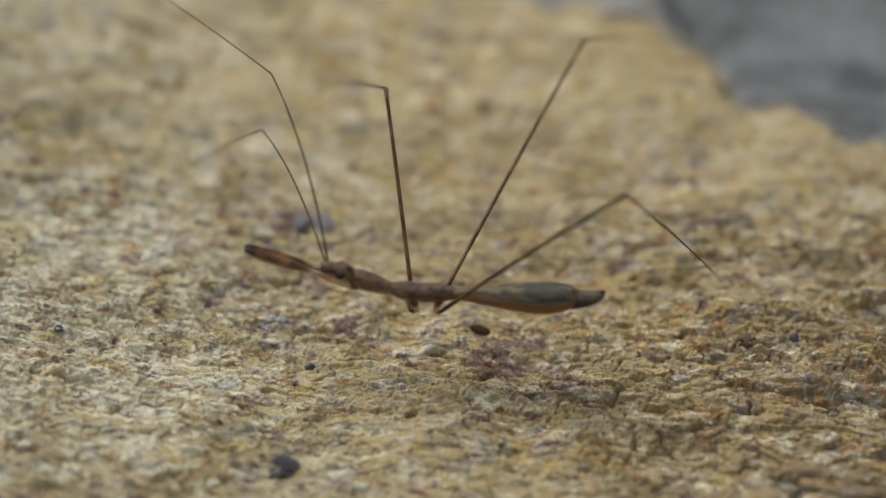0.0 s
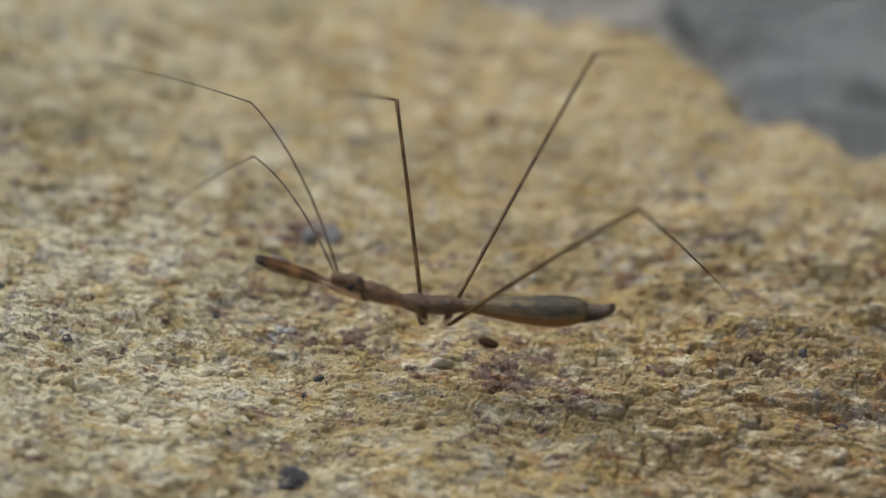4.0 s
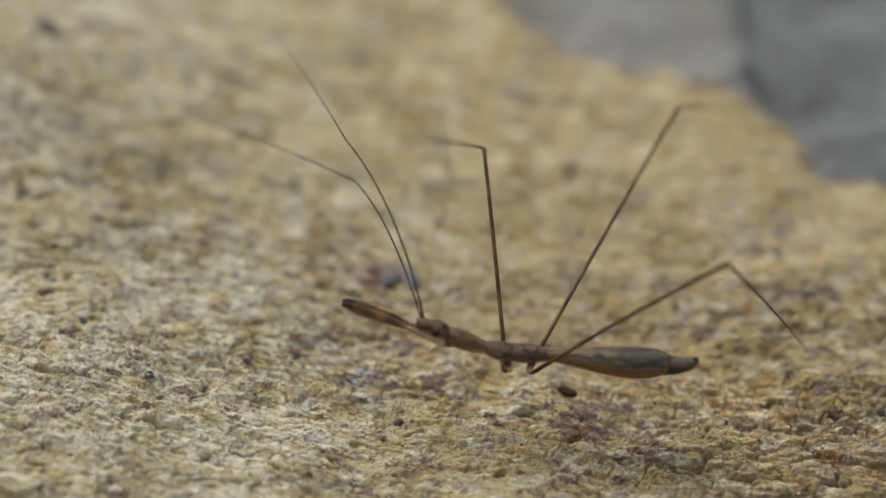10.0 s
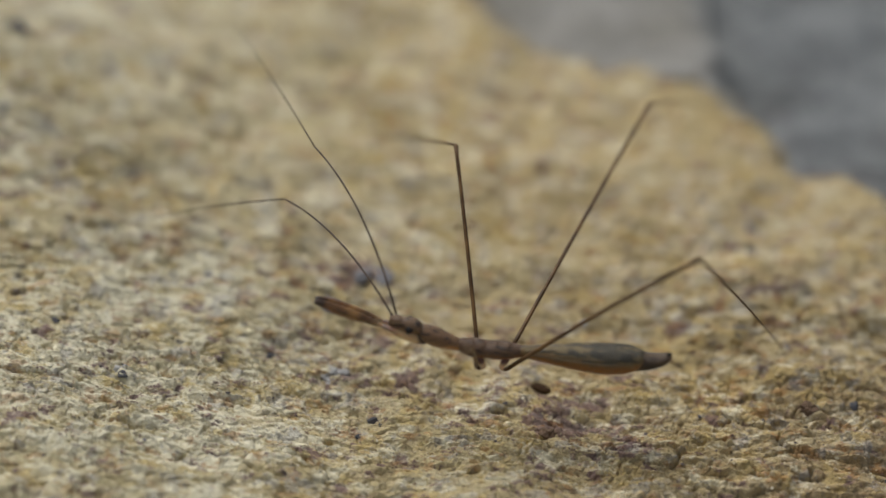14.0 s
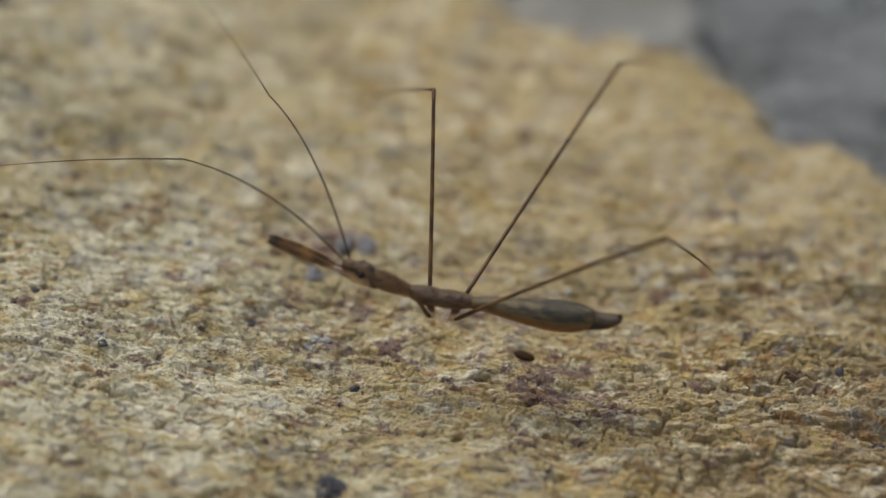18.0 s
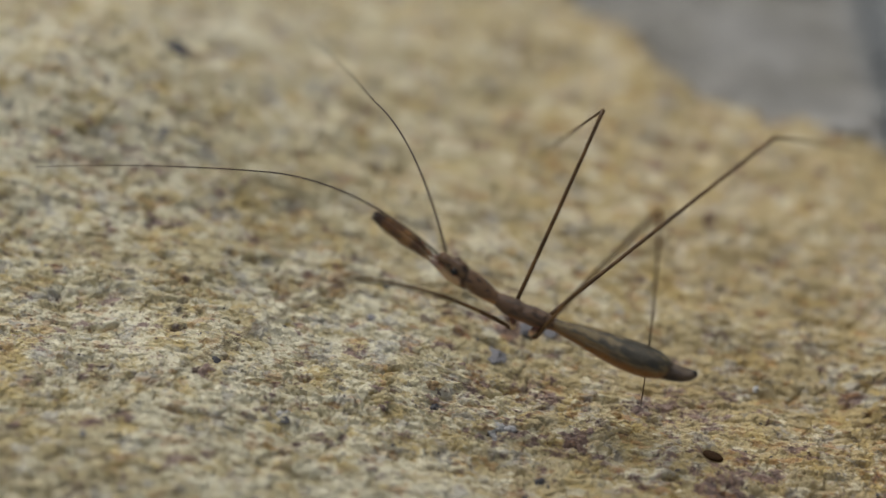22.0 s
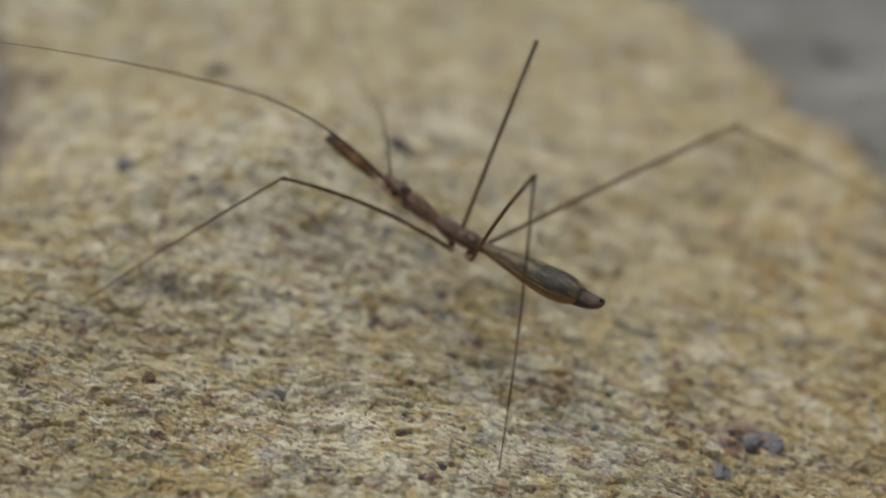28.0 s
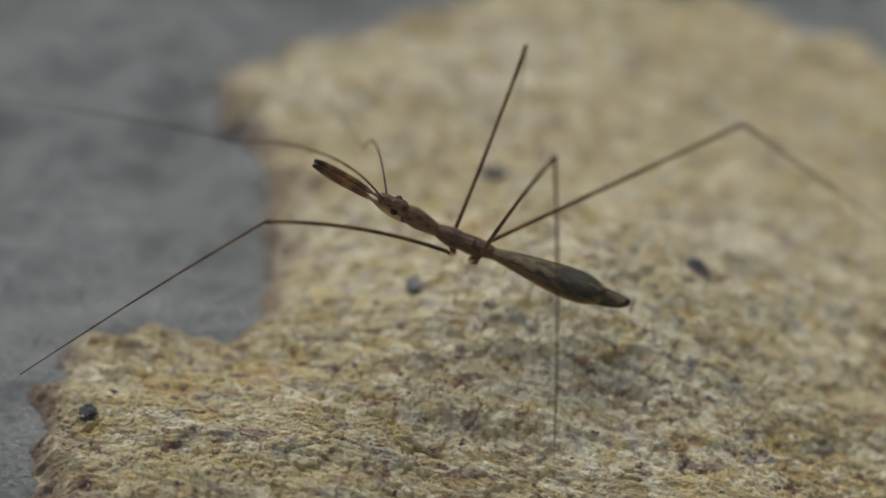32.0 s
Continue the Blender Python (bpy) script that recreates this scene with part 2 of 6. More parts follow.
def cuticle(name, top, under, spots, rough=0.42, mottle=0.5, size=0.4, patch=None, edge=-0.28, soft=0.3, marks=()):
    """Insect skin: a back and a belly colour of its own, blotches, fine wrinkles."""
    k = Mat(name, rough, 0.5)
    z = k.node("ShaderNodeSeparateXYZ", Vector=k.co).outputs["Z"]
    side = k.range(k.math("ADD", z, k.math("MULTIPLY", k.math("SUBTRACT", k.noise(0.5, 3), 0.5), 0.5 * MM)), edge * MM, (edge + soft) * MM)
    base = k.mix(side, under, top)
    blot = k.noise(size, 5, 0.66, k.scaled(0.22, 1, 1))
    if patch:
        x = k.node("ShaderNodeSeparateXYZ", Vector=k.co).outputs["X"]
        mid = (patch[0] + patch[1]) / 2
        zone = k.range(k.math("ABSOLUTE", k.math("SUBTRACT", x, mid * MM)), (mid - patch[0]) * MM, 0.0)
        blot = k.math("ADD", blot, k.math("MULTIPLY", zone, 0.17))
    if patch:
        mottle = k.math("MULTIPLY", side, mottle)
    base = k.mix(k.math("MULTIPLY", k.range(blot, 0.48, 0.59), mottle), base, spots)
    # dark marks at places of their own, mirrored on both flanks: middle x and z, half length and half height
    for mx, mz, a, b in marks:
        px, pz = (k.node("ShaderNodeSeparateXYZ", Vector=k.co).outputs[i] for i in (0, 2))
        u = k.math("DIVIDE", k.math("SUBTRACT", px, mx * MM), a * MM)
        v = k.math("DIVIDE", k.math("SUBTRACT", pz, mz * MM), b * MM)
        far = k.math("SQRT", k.math("ADD", k.math("MULTIPLY", u, u), k.math("MULTIPLY", v, v)))
        far = k.math("ADD", far, k.math("MULTIPLY", k.math("SUBTRACT", k.noise(0.3, 3), 0.5), 1.2))
        base = k.mix(k.range(far, 1.0, 0.55, 0.0, 0.9), base, spots)
    k.colour(base)
    k.b.inputs["Subsurface Weight"].default_value = 0.12
    k.b.inputs["Subsurface Scale"].default_value = 0.3 * MM
    k.b.inputs["Subsurface Radius"].default_value = (1.0, 0.6, 0.3)
    k.bump(k.noise(0.2, 5, 0.68), 0.11, 1.0)
    return k.m


def striped(name, axis, stops, rough=0.38, mottle=0.4):
    """Insect skin whose colour runs along one axis of the body, in millimetres, with fine mottling."""
    k = Mat(name, rough, 0.45)
    p = k.node("ShaderNodeSeparateXYZ", Vector=k.co).outputs[axis]
    p = k.math("ADD", p, k.math("MULTIPLY", k.math("SUBTRACT", k.noise(0.35, 3), 0.5), 0.3 * MM))
    lo, hi = stops[0][0], stops[-1][0]
    base = k.ramp(k.range(p, lo * MM, hi * MM), *[((s - lo) / (hi - lo), c) for s, c in stops])
    base = k.mix(k.math("MULTIPLY", k.range(k.noise(0.25, 4, 0.65, k.scaled(0.5, 1, 1)), 0.48, 0.58), mottle), base, (0.03, 0.017, 0.011))
    k.colour(base)
    k.b.inputs["Subsurface Weight"].default_value = 0.15
    k.b.inputs["Subsurface Scale"].default_value = 0.3 * MM
    k.bump(k.noise(0.15, 4, 0.6), 0.03, 0.7)
    return k.m


def banded(name, a, b, rough=0.45):
    """Leg skin with soft darker and paler lengths along it."""
    k = Mat(name, rough, 0.25)
    k.colour(k.mix(k.range(k.noise(1.6, 2, 0.5, k.scaled(1, 0.2, 0.2)), 0.42, 0.60), a, b))
    k.bump(k.noise(0.1, 3), 0.015, 0.5)
    return k.m


SAND, GREY, GRAIN = sandstone(), grey_stone(), grain_mix()
# dark coat of the oval that stands for the shade inside a hole
DARK_OVAL = mineral("dark_oval_skin", (0.028, 0.014, 0.006), (0.065, 0.034, 0.014), 0.7, 0.12)
SLATE = mineral("slate_grain", (0.022, 0.023, 0.028), (0.11, 0.11, 0.122), 0.6)
QUARTZ = mineral("quartz_grain", (0.28, 0.277, 0.27), (0.58, 0.58, 0.57), 0.4)
BLUE = mineral("blue_grey_grain", (0.13, 0.128, 0.135), (0.27, 0.265, 0.28), 0.7)
RUST = mineral("rust_grain", (0.09, 0.055, 0.035), (0.21, 0.135, 0.08), 0.75)
ABDOMEN = cuticle("abdomen_skin", (0.165, 0.122, 0.055), (0.21, 0.085, 0.014), (0.022, 0.02, 0.013), 0.3, 0.85, 0.32, (-7.8, -4.6), -0.05, 0.45, ((-7.05, 0.54, 0.62, 0.14), (-5.5, 0.56, 0.40, 0.12), (-5.0, 0.26, 0.32, 0.07), (-6.0, 0.25, 0.36, 0.08), (-4.3, 0.50, 0.5, 0.07)))
THORAX = cuticle("thorax_skin", (0.115, 0.062, 0.03), (0.19, 0.073, 0.022), (0.016, 0.008, 0.006), 0.3, 0.85, 0.22, None, -0.1)
PRONOTUM = cuticle("pronotum_skin", (0.18, 0.098, 0.045), (0.38, 0.185, 0.065), (0.035, 0.017, 0.01), 0.3, 0.8, 0.25, None, 0.35)
HEAD = cuticle("head_skin", (0.165, 0.097, 0.052), (0.15, 0.08, 0.042), (0.022, 0.011, 0.008), 0.27, 0.95, 0.34)
TAIL = cuticle("tail_skin", (0.085, 0.055, 0.031), (0.028, 0.014, 0.007), (0.012, 0.008, 0.006), 0.32, 0.6, 0.4, None, 0.0)
FORELEG = striped("foreleg_skin", 0, ((5.75, (0.50, 0.36, 0.22)), (6.1, (0.27, 0.16, 0.07)), (6.5, (0.10, 0.05, 0.02)), (7.2, (0.29, 0.155, 0.055)), (7.9, (0.13, 0.062, 0.024)), (8.4, (0.20, 0.10, 0.036)), (8.8, (0.05, 0.026, 0.014)), (9.2, (0.03, 0.018, 0.012))), 0.33, 0.6)
FOREPALE = striped("folded_shin_skin", 0, ((6.8, (0.28, 0.17, 0.085)), (8.0, (0.30, 0.18, 0.08)), (8.6, (0.16, 0.09, 0.05)), (9.2, (0.05, 0.03, 0.02))), 0.38, 0.15)
FORECOXA = striped("fore_coxa_skin", 0, ((3.3, (0.06, 0.032, 0.02)), (3.75, (0.08, 0.04, 0.025)), (3.95, (0.58, 0.38, 0.20)), (4.7, (0.60, 0.40, 0.21)), (5.2, (0.34, 0.19, 0.11)), (5.55, (0.30, 0.22, 0.19)), (5.9, (0.46, 0.34, 0.24))), 0.36, 0.1)
TROCHANTER = banded("trochanter_skin", (0.07, 0.04, 0.025), (0.16, 0.09, 0.05))
MARGIN = banded("margin_skin", (0.09, 0.066, 0.036), (0.16, 0.12, 0.065))
COXA = striped("coxa_skin", 2, ((-0.80, (0.20, 0.11, 0.06)), (-0.62, (0.62, 0.44, 0.28)), (-0.44, (0.56, 0.37, 0.22)), (-0.30, (0.11, 0.042, 0.026)), (0.0, (0.085, 0.04, 0.024))), 0.36, 0.1)
FEMUR = banded("femur_skin", (0.058, 0.030, 0.011), (0.135, 0.072, 0.026))
TIBIA = banded("tibia_skin", (0.058, 0.032, 0.013), (0.135, 0.076, 0.03))
THREAD = banded("antenna_skin", (0.05, 0.034, 0.025), (0.10, 0.07, 0.048))
EYE = Mat("eye_black", 0.4, 0.3)
EYE.colour((0.012, 0.009, 0.008, 1))
EYE = EYE.m


# ---------------------------------------------------------------- mesh helpers
def mesh_object(name, verts, faces, material, parent=None, smooth=True):
    me = bpy.data.meshes.new(name)
    me.from_pydata([tuple(v) for v in verts], [], faces)
    me.materials.append(material)
    if smooth:
        me.polygons.foreach_set("use_smooth", [True] * len(me.polygons))
    me.update()
    ob = new(name, me)
    ob.parent = parent
    return ob


def part(name, bm, material, parent, label=""):
    """Links a bmesh as one mesh object under a thing or a part."""
    me = bpy.data.meshes.new(name)
    bm.to_mesh(me)
    bm.free()
    me.materials.append(material)
    me.polygons.foreach_set("use_smooth", [True] * len(me.polygons))
    ob = new(name, me)
    ob.parent = parent
    return tagged(ob, label)


def hashed(i, j, seed):
    h = np.sin(i * 127.1 + j * 311.7 + seed * 74.7) * 43758.5453
    return h - np.floor(h)


def value_noise(x, y, seed):
    """Smooth noise from 0 to 1 with blobs of size one."""
    i, j = np.floor(x), np.floor(y)
    u, v = x - i, y - j
    u, v = u * u * u * (u * (u * 6 - 15) + 10), v * v * v * (v * (v * 6 - 15) + 10)
    a, b = hashed(i, j, seed), hashed(i + 1, j, seed)
    c, d = hashed(i, j + 1, seed), hashed(i + 1, j + 1, seed)
    return a + (b - a) * u + (c - a) * v + (a - b - c + d) * u * v


def fractal(x, y, size, octaves, seed, gain=0.5):
    total, amp, out = 0.0, 1.0, 0.0
    for n in range(octaves):
        s = size / 2.03**n
        out = out + amp * (value_noise(x / s + n * 13.7, y / s - n * 7.1, seed + n) - 0.5)
        total += amp
        amp *= gain
    return out / total * 2


def flakes(x, y, sx, sy, seed):
    """Cells of that size, each a chip with a height and a tilt of its own: heights, one random number a chip, and the gap to the next chip."""
    u, v = x / sx, y / sy
    i, j = np.floor(u), np.floor(v)
    best, second, tall, pick = np.full(x.shape, 9.0), np.full(x.shape, 9.0), np.zeros(x.shape), np.zeros(x.shape)
    for di in (-1, 0, 1):
        for dj in (-1, 0, 1):
            a, b = i + di, j + dj
            r = hashed(a, b, seed)
            du, dv = u - a - r, v - b - hashed(a, b, seed + 1)
            d = du * du + dv * dv
            near = d < best
            second = np.where(near, best, np.minimum(second, d))
            best = np.where(near, d, best)
            pick = np.where(near, r, pick)
            tall = np.where(near, hashed(a, b, seed + 2) + 1.1 * (hashed(a, b, seed + 3) - 0.5) * du + 1.5 * (hashed(a, b, seed + 4) - 0.65) * dv, tall)
    return tall, pick, np.sqrt(second) - np.sqrt(best)


# ---------------------------------------------------------------- the stone
def swell(x, y):
    """The broad swells of the stone, in millimetres."""
    return (-0.9 + 1.0 * np.exp(-(((x - 19) / 9) ** 2) - ((y + 6) / 12) ** 2) + 1.6 * np.exp(-(((x + 27) / 13) ** 2) - ((y + 6) / 14) ** 2)
            + 5.2 * np.exp(-(((x + 36) / 14) ** 2) - ((y - 17) / 9.5) ** 2) + 1.7 * np.exp(-(((x + 50) / 11) ** 2) - ((y - 1) / 9) ** 2))


EDGE = [(60, -60), (60, 5), (36, 9), (24, 12.5), (18.3, 16), (15.6, 21), (13, 25), (5, 26), (1.5, 28), (-2, 33), (-8, 40), (-13, 46), (-19, 50), (-29, 54), (-41, 53), (-51, 46), (-58, 39.5),
        (-61, 36), (-60.4, 31), (-56.8, 26.3), (-55, 20), (-54, 13), (-56, 11.4), (-60, 11.0), (-64.3, 9.8), (-66, 5.5), (-65, 1), (-61.5, -4), (-62, -14), (-68, -60)]


def edge_distance(x, y):
    """Millimetres from the edge of the yellow layer, positive inside it."""
    best = np.full(x.shape, 1e9)
    inside = np.zeros(x.shape, bool)
    for (ax, ay), (bx, by) in zip(EDGE, EDGE[1:] + EDGE[:1]):
        ux, uy = bx - ax, by - ay
        f = np.clip(((x - ax) * ux + (y - ay) * uy) / (ux * ux + uy * uy), 0, 1)
        best = np.minimum(best, np.hypot(x - ax - f * ux, y - ay - f * uy))
        if ay != by:
            inside ^= ((ay > y) != (by > y)) & (x < (bx - ax) * (y - ay) / (by - ay) + ax)
    return np.where(inside, best, -best)


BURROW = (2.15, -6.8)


def flaked(n, step, sharp):
    """Turns a smooth height into ledges of the given step with steep risers."""
    q = n / step
    f = q - np.floor(q)
    return (np.floor(q) + np.clip((f - 0.5) * sharp + 0.5, 0, 1)) * step


def chip_space(x, y):
    """Bends the plan a little, so that the chips of the stone have ragged outlines."""
    return x + 0.25 * fractal(x, y, 0.7, 3, 91, 0.6), y + 0.12 * x + 0.2 * fractal(x * 0.45, y, 0.55, 2, 97, 0.5)


def stone_height(x, y):
    """Height of the yellow stone, in millimetres."""
    z = swell(x, y)
    z = z + 0.45 * fractal(x, y, 7.0, 2, 3)
    wx = x + 0.5 * fractal(x, y, 1.2, 2, 91)
    wy = y + 0.4 * fractal(x, y, 1.0, 2, 97)
    coarse = 0.38 * fractal(wx * 0.5, wy, 2.0, 3, 11, 0.55)
    z = z + 0.5 * coarse + 0.5 * flaked(coarse, 0.20, 3.0)
    layer = 1.1 * fractal(wx * 0.3 + wy * 0.12, wy, 2.0, 3, 29)
    side = np.clip((x - 4) / 9, 0, 1) * np.clip((8 - y) / 8, 0, 1)
    z = z + flaked(layer, 0.28, 5.0) * (0.36 + 0.55 * side)
    # cracks and pits between the flakes
    crack = fractal(wx * 0.42, wy + 0.15 * wx, 2.4, 3, 61, 0.6)
    open_at = np.clip(2.0 * fractal(x, y, 4.0, 2, 65) + 0.2, 0, 1)
    z = z - 0.22 * np.clip(1 - np.abs(crack) / 0.03, 0, 1) * open_at
    pit = value_noise(wx / 1.5, wy / 0.6, 63)
    z = z - 0.45 * np.clip((pit - 0.93) * 25, 0, 1)
    patchy = np.clip(0.75 + 0.9 * fractal(x, y, 4.0, 2, 77), 0.45, 1.1)
    small = 0.08 * fractal(wx * 0.6, wy, 0.30, 3, 41, 0.75)
    cx, cy = chip_space(x, y)
    slab, _, wide = flakes(cx, cy, 1.30, 0.50, 5)
    chip, _, narrow = flakes(cx, cy, 0.58, 0.25, 9)
    bed, _, rift = flakes(cx * 0.9 + cy * 0.25, cy, 3.1, 1.05, 25)
    z = z + 0.24 * (bed - 0.5) * (0.45 + 0.55 * side) - (0.30 + 0.40 * side) * np.clip(1 - rift / 0.07, 0, 1) * np.clip(2.2 * fractal(x, y, 3.1, 2, 73) + 0.2, 0, 1)
    z = z + (small + 0.24 * slab + 0.13 * chip + 0.07 * flakes(cx, cy, 0.28, 0.14, 15)[0] - 0.15) * patchy
    # the joints between the chips stand open in places
    z = z - 0.20 * np.clip(1 - wide / 0.10, 0, 1) * np.clip(2.5 * fractal(x, y, 1.9, 2, 67) + 0.45, 0, 1)
    z = z - 0.08 * np.clip(1 - narrow / 0.12, 0, 1) * np.clip(2.5 * fractal(x, y, 1.3, 2, 69) + 0.40, 0, 1)
    z = z - 0.5 * np.exp(-(((x - 20.9) / 1.8) ** 2) - ((y + 12.4) / 1.4) ** 2)
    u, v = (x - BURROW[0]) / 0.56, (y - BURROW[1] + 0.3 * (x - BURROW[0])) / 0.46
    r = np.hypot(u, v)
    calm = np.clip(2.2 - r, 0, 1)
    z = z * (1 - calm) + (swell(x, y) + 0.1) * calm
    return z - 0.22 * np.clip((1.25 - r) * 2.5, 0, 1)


def steps(*runs):
    """Grid lines from runs of (start, end, step)."""
    out = []
    for a, b, s in runs:
        out += list(np.arange(a, b - 1e-6, s))
    return np.array(out)


def sheet(name, xs, ys, height, material, keep=None, extra=None):
    x, y = np.meshgrid(xs, ys)
    z = height(x, y)
    nx, ny = len(xs), len(ys)
    index = np.arange(nx * ny).reshape(ny, nx)
    quads = np.stack([index[:-1, :-1], index[:-1, 1:], index[1:, 1:], index[1:, :-1]], -1).reshape(-1, 4)
    if keep is not None:
        ok = keep(x, y).ravel()
        quads = quads[ok[quads].all(1)]
    used = np.unique(quads)
    back = np.full(nx * ny, -1)
    back[used] = np.arange(len(used))
    co = (np.stack([x.ravel(), y.ravel(), z.ravel()], -1)[used] * MM).astype(np.float32)
    quads = back[quads].astype(np.int32)
    me = bpy.data.meshes.new(name)
    me.vertices.add(len(co))
    me.vertices.foreach_set("co", co.ravel())
    me.loops.add(quads.size)
    me.loops.foreach_set("vertex_index", quads.ravel())
    me.polygons.add(len(quads))
    me.polygons.foreach_set("loop_start", np.arange(0, quads.size, 4, dtype=np.int32))
    me.polygons.foreach_set("loop_total", np.full(len(quads), 4, dtype=np.int32))
    me.polygons.foreach_set("use_smooth", [True] * len(quads))
    me.update(calc_edges=True)
    me.materials.append(material)
    for key, field in (extra or {}).items():
        a = me.attributes.new(key, "FLOAT", "POINT")
        a.data.foreach_set("value", field(x, y).ravel()[used].astype(np.float32))
    return new(name, me)


def ragged(x, y):
    return edge_distance(x, y) + 1.6 * fractal(x, y, 3.0, 4, 57)


def yellow_height(x, y):
    d = ragged(x, y)
    return stone_height(x, y) - 1.5 * np.clip(1 - d / 1.8, 0, 1.3) ** 1.5


# mineral stains and painted light of the stone: middle and reach of each, in millimetres
STAINS_AND_LIGHT = {
    "plum": [(3.1, -9.4, 1.6), (7, -10.8, 1.8), (-5.2, -7.5, 1.6), (-7.8, 1.7, 2.2), (6.5, -6.3, 1.4), (-9.2, -7.1, 1.2), (14.4, 3, 1.6), (-7.9, -3.3, 1.8), (3, -7.5, 2.4), (0.5, -3, 2.5)],
    "ochre": [(12.3, -7.2, 2.6), (-0.3, 6.7, 2.0), (-6.8, 18, 4), (-19.7, 3.5, 2.5), (-38.5, -9, 3), (-53, 7, 2.2), (-57, 6, 2.5), (-37, -5.5, 2.6), (-23, 7, 2)],
    # spots at (-38, 13), (-33, 10), (-36, 6) paint light onto the dim slope
    "pale": [(-14.3, -11.5, 4), (-20.4, -10.6, 5), (-15.2, -16.5, 4), (-4.8, 4.8, 2), (-9.7, 8.7, 3), (-26.6, -8.5, 5), (-52, 19, 5), (-57, 34, 5), (-45, 40, 7), (-38, 13, 7), (-33, 10, 5), (-36, 6, 4), (-19, -1, 5), (-33, -3, 5), (-28, 24, 7), (-20, 2, 4)],
}


def stains(spots):
    return lambda x, y: np.clip(sum(np.exp(-((x - sx) ** 2 + 1.7 * (y - sy) ** 2) / r**2) for sx, sy, r in spots), 0, 1)


xs = steps((-90, -69, 0.6), (-69, 1.0, 0.075), (1.0, 3.3, 0.06), (3.3, 27, 0.075), (27, 62, 0.8))
ys = steps((-58, -30, 0.8), (-30, -21, 0.35), (-21, 4, 0.062), (4, 12, 0.1), (12, 30, 0.25), (30, 60, 0.5))
rock = sheet("rock_ledge", xs, ys, yellow_height, SAND, lambda x, y: ragged(x, y) > -0.4,
             {"rim": lambda x, y: np.clip(1.2 - ragged(x, y) / 1.9, 0, 1) * np.clip(0.25 + (-x - 30) / 20, 0.25, 1), "chip": lambda x, y: flakes(*chip_space(x, y), 0.58, 0.25, 9)[1], "slab": lambda x, y: flakes(*chip_space(x, y), 1.30, 0.50, 5)[1],
             **{k: stains(v) for k, v in STAINS_AND_LIGHT.items()}})
tagged(rock, "rough yellow-brown sandstone ledge with ochre and plum stains", "rock", kind="structure")


def grey_height(x, y):
    near = np.clip(1 - np.hypot(x, y) / 400, 0, 1)
    z = -0.15 + 0.9 * fractal(x, y, 13.0, 4, 71) + 1.6 * fractal(x * 0.6, y, 3.0, 4, 83, 0.6)
    z = z - 3.0 * np.exp(-(((x + 63) / 2.6) ** 2) - ((y - 31) / 4.5) ** 2)
    # a crease runs away from the edge of the yellow layer
    line = 15.7 - 0.09 * (y - 22) + 0.5 * fractal(y, y * 0, 5.0, 2, 33)
    z = z - 1.9 * np.exp(-(((x - line) / 1.1) ** 2)) * np.clip((y - 17) / 5, 0, 1) * np.clip((60 - y) / 12, 0, 1)
    return z + swell(x, y) - (1 - near) * 8


def apron(x, y):
    """The strip of paler, dustier stone between the yellow layer and the crease."""
    line = 15.2 - 0.09 * (y - 22) + 0.8 * fractal(x, y, 6.0, 2, 35)
    return np.clip((line - x) / 2.5, 0, 1) * np.clip((x + 22) / 12, 0, 1) * np.clip((y - 18) / 4, 0, 1) * np.clip((70 - y) / 25, 0, 1)


far = [s * (60 + 25 * 1.5**n) for n in range(24) for s in (-1, 1)]
gx = np.array(sorted(set([*np.arange(-110, 70, 0.6), *[v - 20 for v in far if abs(v - 20) > 112]])))
gy = np.array(sorted(set([*np.arange(-60, 90, 0.6), *[v + 15 for v in far if abs(v + 15) > 92]])))
ground = sheet("ground", gx, gy, grey_height, GREY, lambda x, y: (edge_distance(x, y) < 2.2) | (np.hypot(x, y) > 150), {"apron": apron})
tagged(ground, "weathered grey stone surface around the yellow ledge", "ground", kind="structure")


# ---------------------------------------------------------------- grains and pebbles
def lump(rng, radius, flat=0.7, detail=1, rough=0.55):
    """A worn, angular pebble as a bmesh that sits on z = 0."""
    bm = bmesh.new()
    bmesh.ops.create_icosphere(bm, subdivisions=detail, radius=1.0)
    shift = Vector((rng.uniform(-9, 9), rng.uniform(-9, 9), rng.uniform(-9, 9)))
    sx, sy = rng.uniform(0.85, 1.25), rng.uniform(0.75, 1.05)
    for v in bm.verts:
        k = 1 + rough * (noise.noise(v.co * 1.1 + shift) + 0.5 * noise.noise(v.co * 2.7 + shift) + 0.22 * noise.noise(v.co * 6.1 + shift))
        v.co = Vector((v.co.x * sx, v.co.y * sy, v.co.z * flat)) * k * radius * MM
    return bm


def on_stone(x, y):
    return float(stone_height(np.array([x]), np.array([y]))[0])


def pebble(x, y, size, material, label, seed, flat=0.7, group=""):
    rng = random.Random(seed)
    bm = lump(rng, size / 2, flat, 4 if size > 0.8 else 2, 0.62 if size > 0.8 else 0.55)
    me = bpy.data.meshes.new("pebble")
    bm.to_mesh(me)
    bm.free()
    me.materials.append(material)
    ob = new("pebble", me)
    ob.matrix_world = pose(x * MM, y * MM, (on_stone(x, y) - size * 0.14) * MM, 0, 0, rng.uniform(0, 360))
    return tagged(ob, label, "pebble", group)


